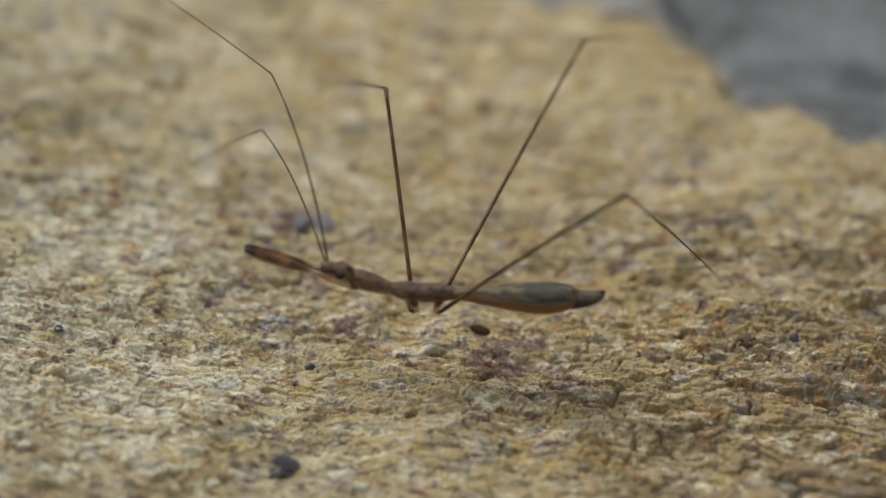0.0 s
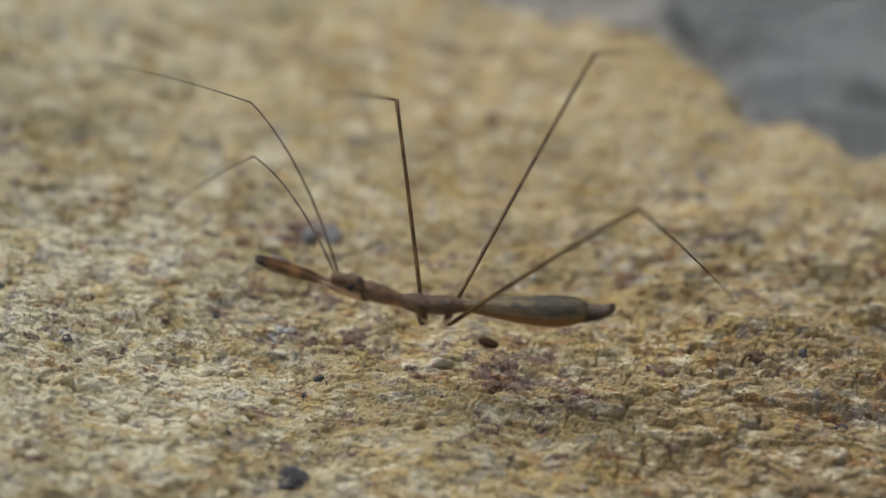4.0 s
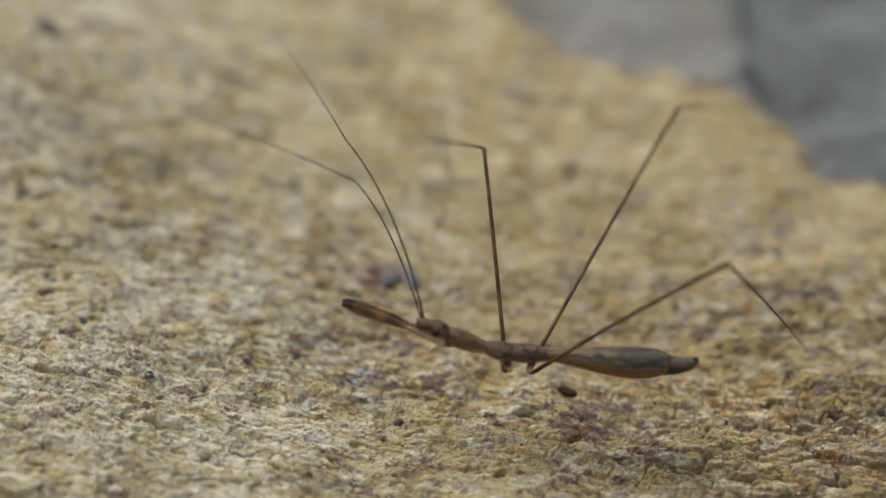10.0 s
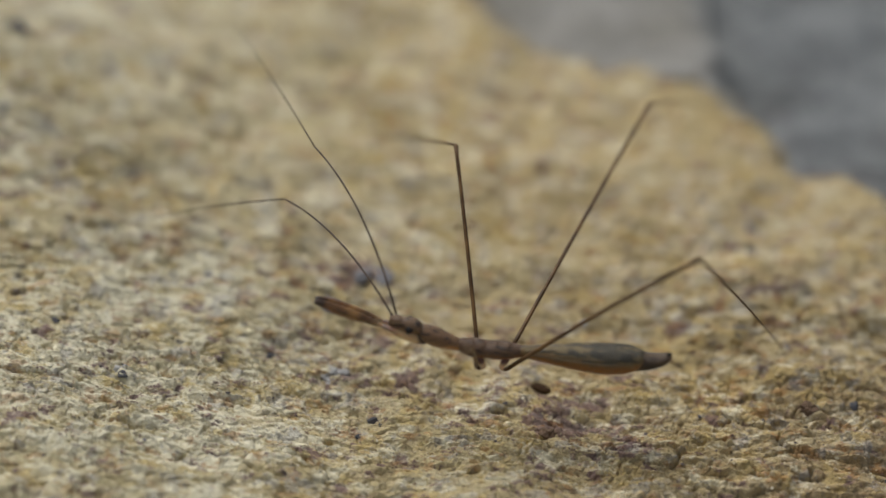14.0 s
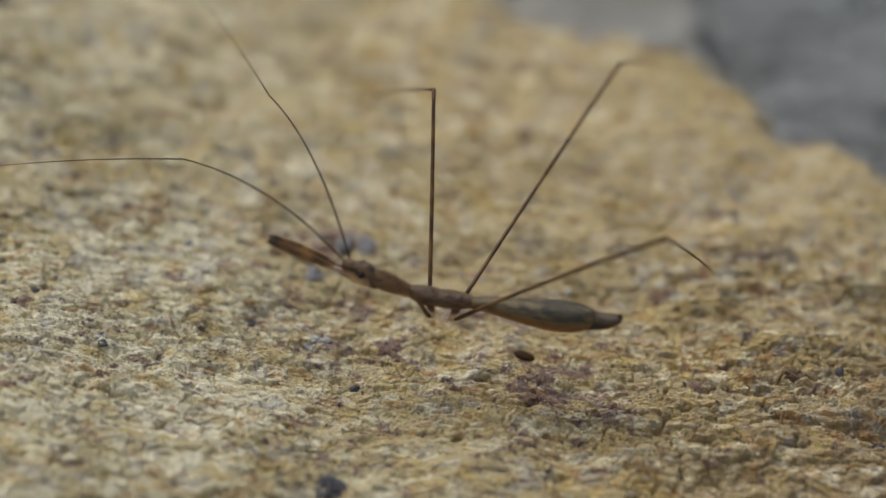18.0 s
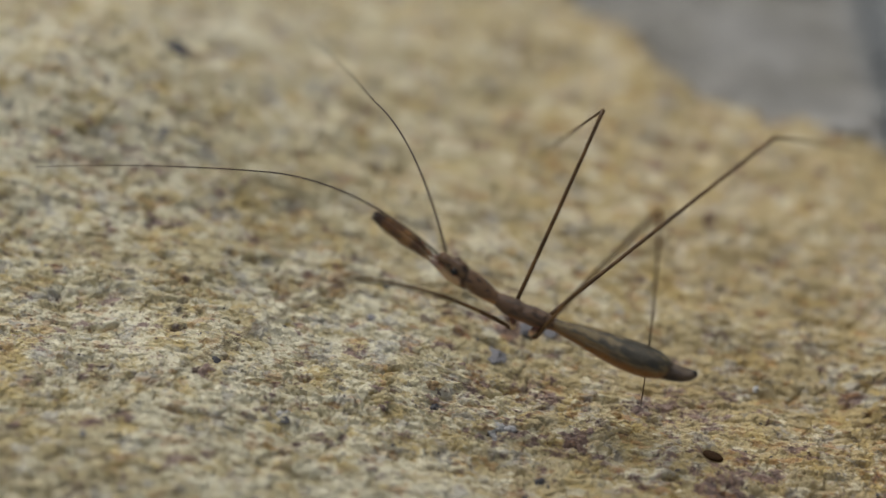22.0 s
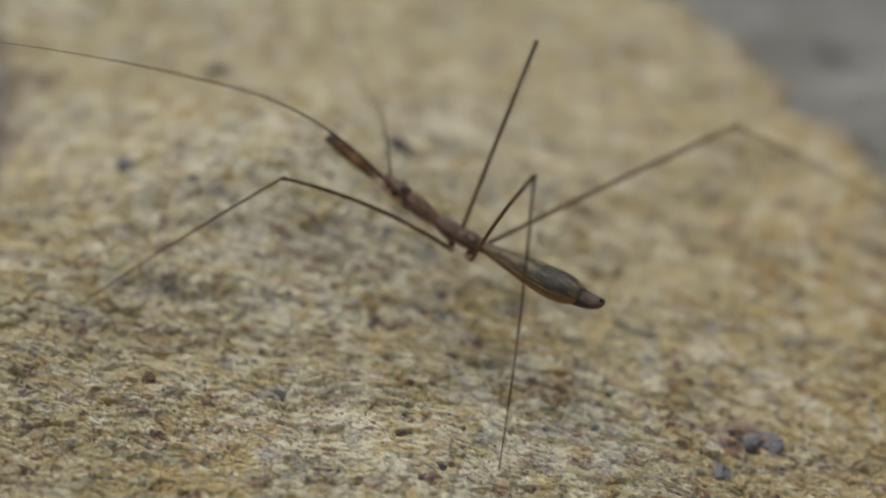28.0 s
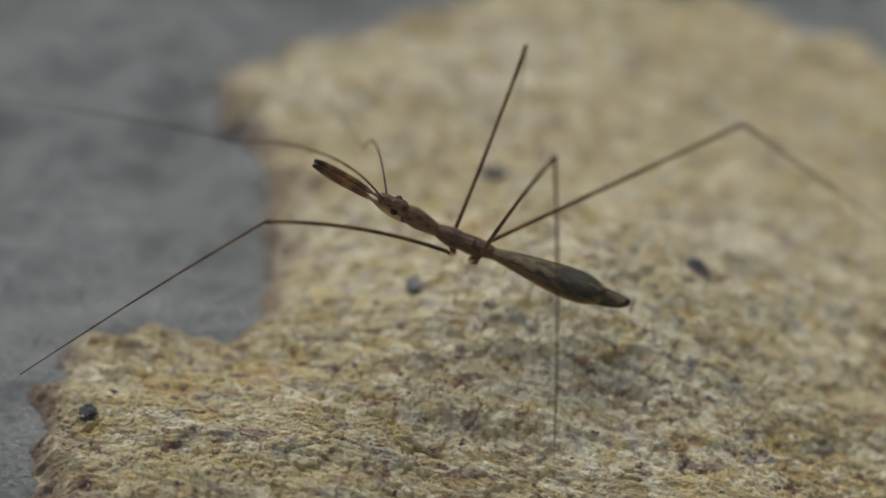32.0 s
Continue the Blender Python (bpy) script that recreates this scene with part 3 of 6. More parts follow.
pebble(-7.8, -17.4, 1.75, SLATE, "dark slate-blue pebble lodged in the yellow sandstone", 1, 0.62)
pebble(20.9, -12.5, 1.0, SLATE, "dark grey pebble in a crumbled hollow of sandstone", 2, 0.9)
pebble(-9.2, -7.0, 1.4, QUARTZ, "whitish quartz pebble set in yellow sandstone", 3, 0.9)
pebble(-20.75, -8.5, 0.7, QUARTZ, "glinting white quartz grain beside a dark fleck", 4, 0.7)
pebble(-20.5, -8.9, 0.5, SLATE, "small black fleck beside a white quartz grain", 5, 0.6)
pebble(14.6, 8.5, 1.7, BLUE, "blue-grey pebble on the yellow sandstone", 6, 0.7)
pebble(4.9, -11.6, 0.65, SLATE, "small dark grey grain on the sandstone", 7)
pebble(19.1, -7.8, 0.7, SLATE, "small dark grey grain on the sandstone", 8)
# dark lump added where the stone has a shaded hole
pebble(16.6, -8.3, 0.9, RUST, "dark rust-brown lump on the sandstone", 9)
pebble(-6.45, -10.0, 0.7, SLATE, "small dark grey grain on the sandstone", 10)
pebble(2.5, -10.3, 0.9, RUST, "dark rust-brown lump on the sandstone", 11)
pebble(-30.4, 18.3, 1.9, SLATE, "dark grey pebble on the swell of the stone", 12, 0.6)
pebble(-33.7, 15.6, 1.0, BLUE, "blue-grey pebble on the yellow sandstone", 13, 0.7)
pebble(-46.0, 14.1, 1.0, BLUE, "blue-grey pebble set in yellow sandstone", 14, 0.5)
# another solid lump whose dark colour replaces the shade of an open hole
pebble(-41.1, -1.6, 0.95, RUST, "dark brown lump standing for the shade in a small hole", 15, 0.5)
pebble(-41.5, 4.0, 0.75, SLATE, "small dark grey grain on the sandstone", 16)
pebble(-61.8, 2.7, 1.0, SLATE, "dark grey grain near the edge of the yellow layer", 17, 0.6)
pebble(-60.1, -4.7, 1.6, SLATE, "dark slate-blue pebble near the edge of the yellow layer", 18, 0.6)
pebble(-42.9, 27.0, 1.6, SLATE, "dark grey pebble on the far slope of the stone", 19, 0.5)
pebble(-29.8, 11.3, 0.9, BLUE, "small blue-grey pebble on the sandstone", 20, 0.7)
pebble(-7.9, 1.6, 1.1, BLUE, "dark grey lump on the sandstone", 22, 0.5)
pebble(-9.9, -1.0, 1.3, BLUE, "blue-grey lump on the sandstone", 23, 0.35)
pebble(13.3, -1.4, 0.8, SLATE, "small dark grey grain on the sandstone", 24)
pebble(2.3, 13.4, 1.5, RUST, "brown crumb on the far part of the sandstone", 25, 0.5)
pebble(14.6, 3.0, 0.9, SLATE, "small dark grey grain on the sandstone", 26)
pebble(-6.9, 1.8, 1.5, BLUE, "blue-grey lump on the sandstone", 27, 0.35)
pebble(-24.6, -5.4, 0.6, SLATE, "small dark grey grain on the sandstone", 28)
pebble(-12.8, -5.7, 0.6, SLATE, "small dark grey grain on the sandstone", 29)
pebble(-16.7, 0.0, 0.8, BLUE, "small blue-grey grain on the sandstone", 30)
pebble(-6.9, -9.9, 0.7, SLATE, "small dark grey grain on the sandstone", 31)

# solid dark oval, added in place of the shaded inside of a small hole
oval_bm = bmesh.new()
bmesh.ops.create_uvsphere(oval_bm, u_segments=20, v_segments=14, radius=1.0)
for v in oval_bm.verts:
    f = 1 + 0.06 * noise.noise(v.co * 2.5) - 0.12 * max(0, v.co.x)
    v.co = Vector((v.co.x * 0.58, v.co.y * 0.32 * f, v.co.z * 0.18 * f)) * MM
seed = part("seed", oval_bm, DARK_OVAL, None)
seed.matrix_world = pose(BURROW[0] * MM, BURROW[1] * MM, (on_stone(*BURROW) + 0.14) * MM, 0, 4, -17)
tagged(seed, "dark brown oval plug that gives a small hollow its dark opening", "seed")

rng = random.Random(21)
KINDS = ((SLATE, "small dark grey grain on the sandstone"), (SLATE, "small dark grey grain on the sandstone"), (BLUE, "small blue-grey grain on the sandstone"),
         (RUST, "small rust-brown crumb on the sandstone"), (QUARTZ, "small pale quartz grain on the sandstone"))
n = 0
while n < 45:
    x, y = rng.uniform(-63, 26), rng.uniform(-18, 20)
    if float(edge_distance(np.array([x]), np.array([y]))[0]) < 2 or math.hypot(x - BURROW[0], y - BURROW[1]) < 1.5:
        continue
    kind = KINDS[rng.randrange(5)]
    pebble(x, y, rng.uniform(0.22, 0.48), kind[0], kind[1], 100 + n, rng.uniform(0.5, 0.8), "mineral grains on the stone")
    n += 1


def loose_grains(count, seed):
    """Loose sand and flakes on the stone, too small to tell apart singly."""
    rs = np.random.RandomState(seed)
    base = np.array([(1, 0, 0), (0.31, 0.95, 0), (-0.81, 0.59, 0), (-0.81, -0.59, 0), (0.31, -0.95, 0), (0, 0, 1), (0, 0, -1)])
    tri = [(0, 1, 5), (1, 2, 5), (2, 3, 5), (3, 4, 5), (4, 0, 5), (1, 0, 6), (2, 1, 6), (3, 2, 6), (4, 3, 6), (0, 4, 6)]
    x, y = rs.uniform(-64, 27, count), rs.uniform(-21, 14, count)
    ok = (edge_distance(x, y) > 1.5) & (np.hypot(x - BURROW[0], y - BURROW[1]) > 1.2)
    x, y = x[ok], y[ok]
    z = stone_height(x, y)
    size = 0.05 + 0.08 * rs.uniform(0, 1, len(x)) ** 3
    verts, faces = [], []
    for i in range(len(x)):
        a = rs.uniform(0, 6.28)
        c, s = np.cos(a), np.sin(a)
        p = base * size[i] * rs.uniform(0.65, 1.35, (7, 3)) * (1.25, 0.95, 0.6)
        q = np.stack([p[:, 0] * c - p[:, 1] * s, p[:, 0] * s + p[:, 1] * c, p[:, 2] + p[:, 0] * rs.uniform(-0.4, 0.4)], 1)
        verts.append((q + (x[i], y[i], z[i] + size[i] * 0.05)) * MM)
        faces += [(a1 + 7 * i, b1 + 7 * i, c1 + 7 * i) for a1, b1, c1 in tri]
    ob = mesh_object("sand_grains", np.concatenate(verts), faces, GRAIN, smooth=False)
    tagged(ob, "loose sand grains and flakes strewn over the sandstone", "sand", kind="stuff")


loose_grains(8000, 5)


# ---------------------------------------------------------------- the insect
def loft(rings, sides=14):
    """A bmesh skin over rings of (x, y, z, half width, half height) in millimetres, closed at both ends."""
    bm = bmesh.new()
    loops = []
    for x, y, z, w, h in rings:
        loops.append([bm.verts.new(Vector((x, y + w * math.cos(a), z + h * math.sin(a))) * MM) for a in (2 * math.pi * i / sides for i in range(sides))])
    for a, b in zip(loops, loops[1:]):
        for i in range(sides):
            bm.faces.new((a[i], a[(i + 1) % sides], b[(i + 1) % sides], b[i]))
    bm.faces.new(list(reversed(loops[0])))
    bm.faces.new(loops[-1])
    bmesh.ops.recalc_face_normals(bm, faces=bm.faces)
    return bm


def smooth_rings(keys, count):
    """Rings between the given ones, eased by a cubic."""
    keys = [np.array(k, float) for k in keys]
    out = []
    for s in np.linspace(0, len(keys) - 1, count):
        i = min(int(s), len(keys) - 2)
        f = s - i
        p0, p1, p2, p3 = keys[max(i - 1, 0)], keys[i], keys[i + 1], keys[min(i + 2, len(keys) - 1)]
        r = p1 + 0.5 * f * (p2 - p0 + f * (2 * p0 - 5 * p1 + 4 * p2 - p3 + f * (3 * (p1 - p2) + p3 - p0)))
        r[3:] = np.maximum(r[3:], 0.01)
        out.append(tuple(r))
    return out


insect = new("thread_legged_bug")
insect.empty_display_size = 2 * MM
tagged(insect, "slender brown thread-legged bug on long thin legs, standing on sandstone", "insect")

def tube(path, sides=10):
    """A bmesh skin round a bent path of (x, y, z, radius) in millimetres, closed at both ends."""
    bm = bmesh.new()
    pts = [Vector(p[:3]) for p in path]
    loops, ref = [], None
    for i, p in enumerate(pts):
        d = (pts[min(i + 1, len(pts) - 1)] - pts[max(i - 1, 0)]).normalized()
        ref = (Vector((0, 1, 0)) if abs(d.y) < 0.8 else Vector((1, 0, 0))) if ref is None else ref
        ref = (ref - d * ref.dot(d)).normalized()
        other = d.cross(ref)
        loops.append([bm.verts.new((p + (ref * math.cos(a) + other * math.sin(a)) * path[i][3]) * MM) for a in (2 * math.pi * k / sides for k in range(sides))])
    for a, b in zip(loops, loops[1:]):
        for i in range(sides):
            bm.faces.new((a[i], a[(i + 1) % sides], b[(i + 1) % sides], b[i]))
    bm.faces.new(list(reversed(loops[0])))
    bm.faces.new(loops[-1])
    bmesh.ops.recalc_face_normals(bm, faces=bm.faces)
    return bm


def eased(keys, count):
    """A path of (x, y, z, radius) eased through the given points."""
    return [r[:4] for r in smooth_rings([(*k, k[3]) for k in keys], count)]


abdomen = part("abdomen", loft(smooth_rings([(-1.3, 0, 0.06, 0.34, 0.33), (-1.9, 0, 0.04, 0.36, 0.36), (-3.0, 0, -0.02, 0.52, 0.50), (-4.4, 0, -0.10, 0.72, 0.68),
                                             (-5.8, 0, -0.13, 0.86, 0.80), (-6.9, 0, -0.07, 0.84, 0.78), (-7.6, 0, 0.0, 0.66, 0.62), (-7.95, 0, 0.02, 0.46, 0.45)], 40), 20), ABDOMEN, insect,
               "olive-brown abdomen with dark blotches and an amber belly")
part("tail_tip", loft(smooth_rings([(-7.3, 0, -0.10, 0.66, 0.60), (-7.9, 0, -0.12, 0.55, 0.50), (-8.5, 0, -0.06, 0.47, 0.42), (-8.95, 0, 0.08, 0.38, 0.35), (-9.25, 0, 0.24, 0.29, 0.27), (-9.42, 0, 0.36, 0.17, 0.16)], 22), 14), TAIL, insect, "dark upturned tail tip")
for sy in (1, -1):
    part("abdomen_margin", tube(eased([(-2.0, sy * 0.33, 0.20, 0.02), (-3.0, sy * 0.475, 0.20, 0.035), (-4.4, sy * 0.655, 0.21, 0.035), (-5.8, sy * 0.785, 0.22, 0.035), (-6.9, sy * 0.765, 0.25, 0.03), (-7.7, sy * 0.54, 0.24, 0.02)], 26), 8),
         MARGIN, insect, "pale thin side margin")
for x, w, z in ((-3.4, 0.585, -0.04), (-4.4, 0.725, -0.10), (-5.4, 0.835, -0.125), (-6.4, 0.865, -0.10), (-7.2, 0.775, -0.04)):
    part("segment_seam", tube([(x, w * math.cos(a), z + w * 0.935 * math.sin(a), 0.018) for a in (math.radians(d) for d in range(-20, 201, 20))], 5), ABDOMEN, insect)
bm = bmesh.new()
bmesh.ops.create_uvsphere(bm, u_segments=10, v_segments=8, radius=0.11 * MM)
bmesh.ops.translate(bm, verts=bm.verts, vec=Vector((-9.24, 0, 0.50)) * MM)
part("tail_knob", bm, EYE, insect, "black knob at the tail tip")
part("thorax", loft(smooth_rings([(1.8, 0, 0.32, 0.32, 0.32), (1.35, 0, 0.2, 0.46, 0.44), (0.75, 0, 0.1, 0.56, 0.52), (0.25, 0, 0.06, 0.50, 0.45), (-0.2, 0, 0.05, 0.53, 0.50), (-0.8, 0, 0.06, 0.50, 0.47), (-1.3, 0, 0.07, 0.40, 0.38), (-1.6, 0, 0.06, 0.32, 0.31)], 34), 18),
     THORAX, insect)
for i, (x, z) in enumerate(((0.95, 0.55), (0.35, 0.47), (-0.3, 0.5), (-0.95, 0.48))):
    part("thorax_ridge", tube(eased([(x + 0.1, -0.30, z - 0.08, 0.04), (x, 0, z + 0.06, 0.07), (x + 0.1, 0.30, z - 0.08, 0.04)], 9), 7), THORAX, insect)
part("pronotum", loft(smooth_rings([(3.75, 0, 1.12, 0.36, 0.36), (3.5, 0, 1.02, 0.50, 0.49), (3.0, 0, 0.82, 0.56, 0.54), (2.4, 0, 0.58, 0.47, 0.46), (1.9, 0, 0.37, 0.38, 0.37), (1.6, 0, 0.28, 0.33, 0.32)], 28), 18), PRONOTUM, insect)
part("collar", loft(smooth_rings([(3.85, 0, 1.16, 0.34, 0.36), (3.68, 0, 1.1, 0.44, 0.46), (3.5, 0, 1.03, 0.38, 0.42)], 8), 16), TAIL, insect, "dark collar behind the head")
part("head", loft(smooth_rings([(5.35, 0, 1.98, 0.12, 0.10), (5.2, 0, 1.92, 0.25, 0.22), (4.95, 0, 1.83, 0.31, 0.28), (4.65, 0, 1.74, 0.31, 0.28), (4.4, 0, 1.66, 0.38, 0.36), (4.0, 0, 1.50, 0.44, 0.41), (3.72, 0, 1.36, 0.37, 0.34), (3.6, 0, 1.16, 0.22, 0.22)], 34), 18), HEAD, insect, "dark brown head of two rounded lobes")
part("beak", tube(eased([(5.25, 0, 1.85, 0.11), (5.3, 0, 1.6, 0.10), (5.0, 0, 1.32, 0.09), (4.3, 0, 1.05, 0.04)], 14), 8), HEAD, insect, "short curved beak")
for sy in (1, -1):
    bm = bmesh.new()
    bmesh.ops.create_uvsphere(bm, u_segments=14, v_segments=10, radius=0.22 * MM)
    bmesh.ops.translate(bm, verts=bm.verts, vec=Vector((4.30, sy * 0.37, 1.56)) * MM)
    part("eye", bm, EYE, insect, "round glossy black eye")
HIPS = {"near_mid": (0.75, 0.55, -0.72), "far_mid": (0.75, -0.55, -0.72), "near_hind": (-0.92, 0.55, -0.72), "far_hind": (-0.95, -0.50, -0.55)}
for hx, hy, hz in HIPS.values():
    sy, sx = math.copysign(1, hy), math.copysign(1, hx)
    coxa = part("coxa", tube(eased([(hx - sx * 0.10, hy - sy * 0.25, -0.2, 0.21), (hx - sx * 0.26, hy - sy * 0.05, hz * 0.6, 0.18), (hx - sx * 0.34, hy, hz * 0.95, 0.145), (hx - sx * 0.24, hy, hz * 1.12, 0.11)], 12), 10), COXA, insect)
    part("trochanter", tube(eased([(hx - sx * 0.26, hy, hz * 1.10, 0.105), (hx - sx * 0.12, hy, hz * 1.14, 0.11), (hx + sx * 0.03, hy, hz, 0.10)], 8), 8), TROCHANTER, coxa)

# folded grasping forelegs, stretched forward under the head
for sy in (1, -1):
    y = sy * 0.15
    fore = part("foreleg", tube(eased([(3.45, y * 1.6, 0.66, 0.18), (4.0, y * 1.7, 0.90, 0.28), (4.6, y * 1.6, 1.12, 0.27), (5.1, y * 1.4, 1.32, 0.20), (5.55, y * 1.2, 1.48, 0.11), (5.85, y * 1.1, 1.56, 0.075)], 24), 12), FORECOXA, insect, "pale peach forward-stretched foreleg coxa")
    part("grasping_femur", tube(eased([(5.75, y * 1.1, 1.54, 0.09), (6.2, y * 1.1, 1.78, 0.18), (7.15, y * 1.05, 2.24, 0.235), (8.3, y, 2.75, 0.20), (8.95, y * 0.9, 3.0, 0.15), (9.2, y * 0.9, 3.06, 0.08)], 26), 10), FORELEG, fore, "brown banded grasping femur")
    part("folded_shin", tube(eased([(9.22, y * 0.9, 3.02, 0.12), (8.4, y * 1.5, 2.56, 0.11), (7.4, y * 1.5, 2.06, 0.10), (6.7, y * 1.4, 1.78, 0.06)], 16), 8), FOREPALE, fore, "pale amber folded shin")
    for i in range(6):
        bx, bz = 6.8 + 0.40 * i, 1.96 + 0.16 * i
        part("spine", tube([(bx, y * 1.1, bz, 0.03), (bx + 0.06, y * 1.3, bz - 0.18, 0.008)], 5), FORELEG, fore)


def limb(length, r0, r1, bow=0.0, count=18, knob=0.0):
    """A thin limb along x from the joint at the origin, bowed upwards, in millimetres."""
    rings = []
    for i in range(count):
        f = i / (count - 1)
        r = r0 + (r1 - r0) * f + knob * math.exp(-(((1 - f) * length / 0.25) ** 2))
        rings.append((f * length, 0, bow * 4 * f * (1 - f), r, r))
    return rings


leg, shin, feeler, whip = {}, {}, {}, {}
for key, thigh, calf in (("near_mid", 10.00, 15.30), ("far_mid", 11.55, 19.30), ("near_hind", 12.36, 16.42), ("far_hind", 19.18, 16.42)):
    leg[key] = part("femur", loft(limb(thigh, 0.118, 0.100, 0.45 if key == "near_mid" else 0.15, 18, 0.035), 8), FEMUR, insect, "long thread-thin brown femur")
    shin[key] = part("tibia", loft(limb(calf, 0.080, 0.028, 0.15, 20), 8), TIBIA, leg[key])
for key in ("near", "far"):
    feeler[key] = part("antenna", loft(limb(10.78 if key == "near" else 10.92, 0.06, 0.045, 1.15 if key == "near" else 1.5, 20), 7), THREAD, insect, "thread-thin dark antenna")
    whip[key] = part("antenna_whip", loft(limb(12.34, 0.042, 0.015, 0.25, 18), 6), THREAD, feeler[key])


def motions():
    """The walk of the insect: body, then each leg joint and antenna joint in its parent's space."""
    walk(insect, [
        (0.0, pose(-0.00089, -0.00986, 0.00437, -6.05, 2.65, 177.19)),
        (9.0, pose(-0.00089, -0.00986, 0.00437, -6.05, 2.65, 177.19)),
        (14.0, pose(-0.00089, -0.00986, 0.00437, -6.05, 2.65, 177.19)),
        (15.0, pose(-0.00127, -0.01015, 0.00442, -8.96, 2.03, 177.09)),
        (15.5, pose(-0.00141, -0.01015, 0.00418, -8.04, 1.77, 177.71)),
        (16.5, pose(-0.00191, -0.00951, 0.00415, -8.65, 0.71, 175.92)),
        (17.5, pose(-0.00243, -0.00954, 0.00470, -9.96, -0.08, 174.26)),
        (18.0, pose(-0.00257, -0.00892, 0.00464, -10.35, -0.60, 174.21)),
        (19.0, pose(-0.00294, -0.00901, 0.00408, -11.60, -0.69, 173.72)),
        (19.5, pose(-0.00402, -0.00805, 0.00485, -12.59, -2.06, 171.65)),
        (20.0, pose(-0.00589, -0.00592, 0.00519, -10.81, -4.15, 170.32)),
        (20.3, pose(-0.00663, -0.00552, 0.00481, -11.08, -5.14, 169.59)),
        (20.5, pose(-0.00685, -0.00494, 0.00479, -11.34, -5.41, 169.09)),
        (20.7, pose(-0.00680, -0.00511, 0.00453, -11.31, -5.32, 169.12)),
        (21.0, pose(-0.00728, -0.00412, 0.00484, -10.17, -4.87, 170.70)),
        (21.5, pose(-0.00785, -0.00430, 0.00523, -8.69, -7.95, 168.27)),
        (22.0, pose(-0.00861, -0.00407, 0.00512, -8.28, -10.25, 169.73)),
        (22.5, pose(-0.00977, -0.00429, 0.00501, -9.74, -11.99, 170.55)),
        (23.0, pose(-0.01184, -0.00463, 0.00550, -12.17, -12.96, 170.21)),
        (23.5, pose(-0.01348, -0.00466, 0.00531, -17.90, -12.53, 172.69)),
        (24.0, pose(-0.01440, -0.00510, 0.00472, -19.99, -11.17, 177.27)),
        (24.5, pose(-0.01629, -0.00364, 0.00641, -24.11, -9.59, 174.99)),
        (25.0, pose(-0.01654, -0.00251, 0.00684, -23.91, -6.44, 172.78)),
        (25.5, pose(-0.01675, -0.00343, 0.00523, -26.15, -4.26, 169.14)),
        (26.5, pose(-0.02002, 0.00111, 0.00531, -20.89, -1.41, 161.33)),
        (27.5, pose(-0.02330, 0.00587, 0.00577, -17.45, 1.54, 153.80)),
        (28.0, pose(-0.02541, 0.00687, 0.00638, -13.89, 2.83, 149.48)),
        (28.5, pose(-0.02673, 0.00570, 0.00502, -14.25, 2.90, 148.48)),
        (29.0, pose(-0.02895, 0.00675, 0.00587, -17.70, -1.61, 154.80)),
        (29.5, pose(-0.03079, 0.00726, 0.00683, -20.51, -3.17, 164.32)),
        (30.0, pose(-0.03258, 0.00560, 0.00546, -22.58, -4.80, 167.69)),
        (30.5, pose(-0.03361, 0.00807, 0.00780, -19.58, -3.56, 166.15)),
        (31.0, pose(-0.03564, 0.00849, 0.00647, -22.67, -7.15, 166.53)),
        (31.5, pose(-0.03936, 0.01159, 0.00965, -23.71, -9.61, 172.22)),
        (32.0, pose(-0.04325, 0.01138, 0.00847, -27.54, -13.12, 177.50))])
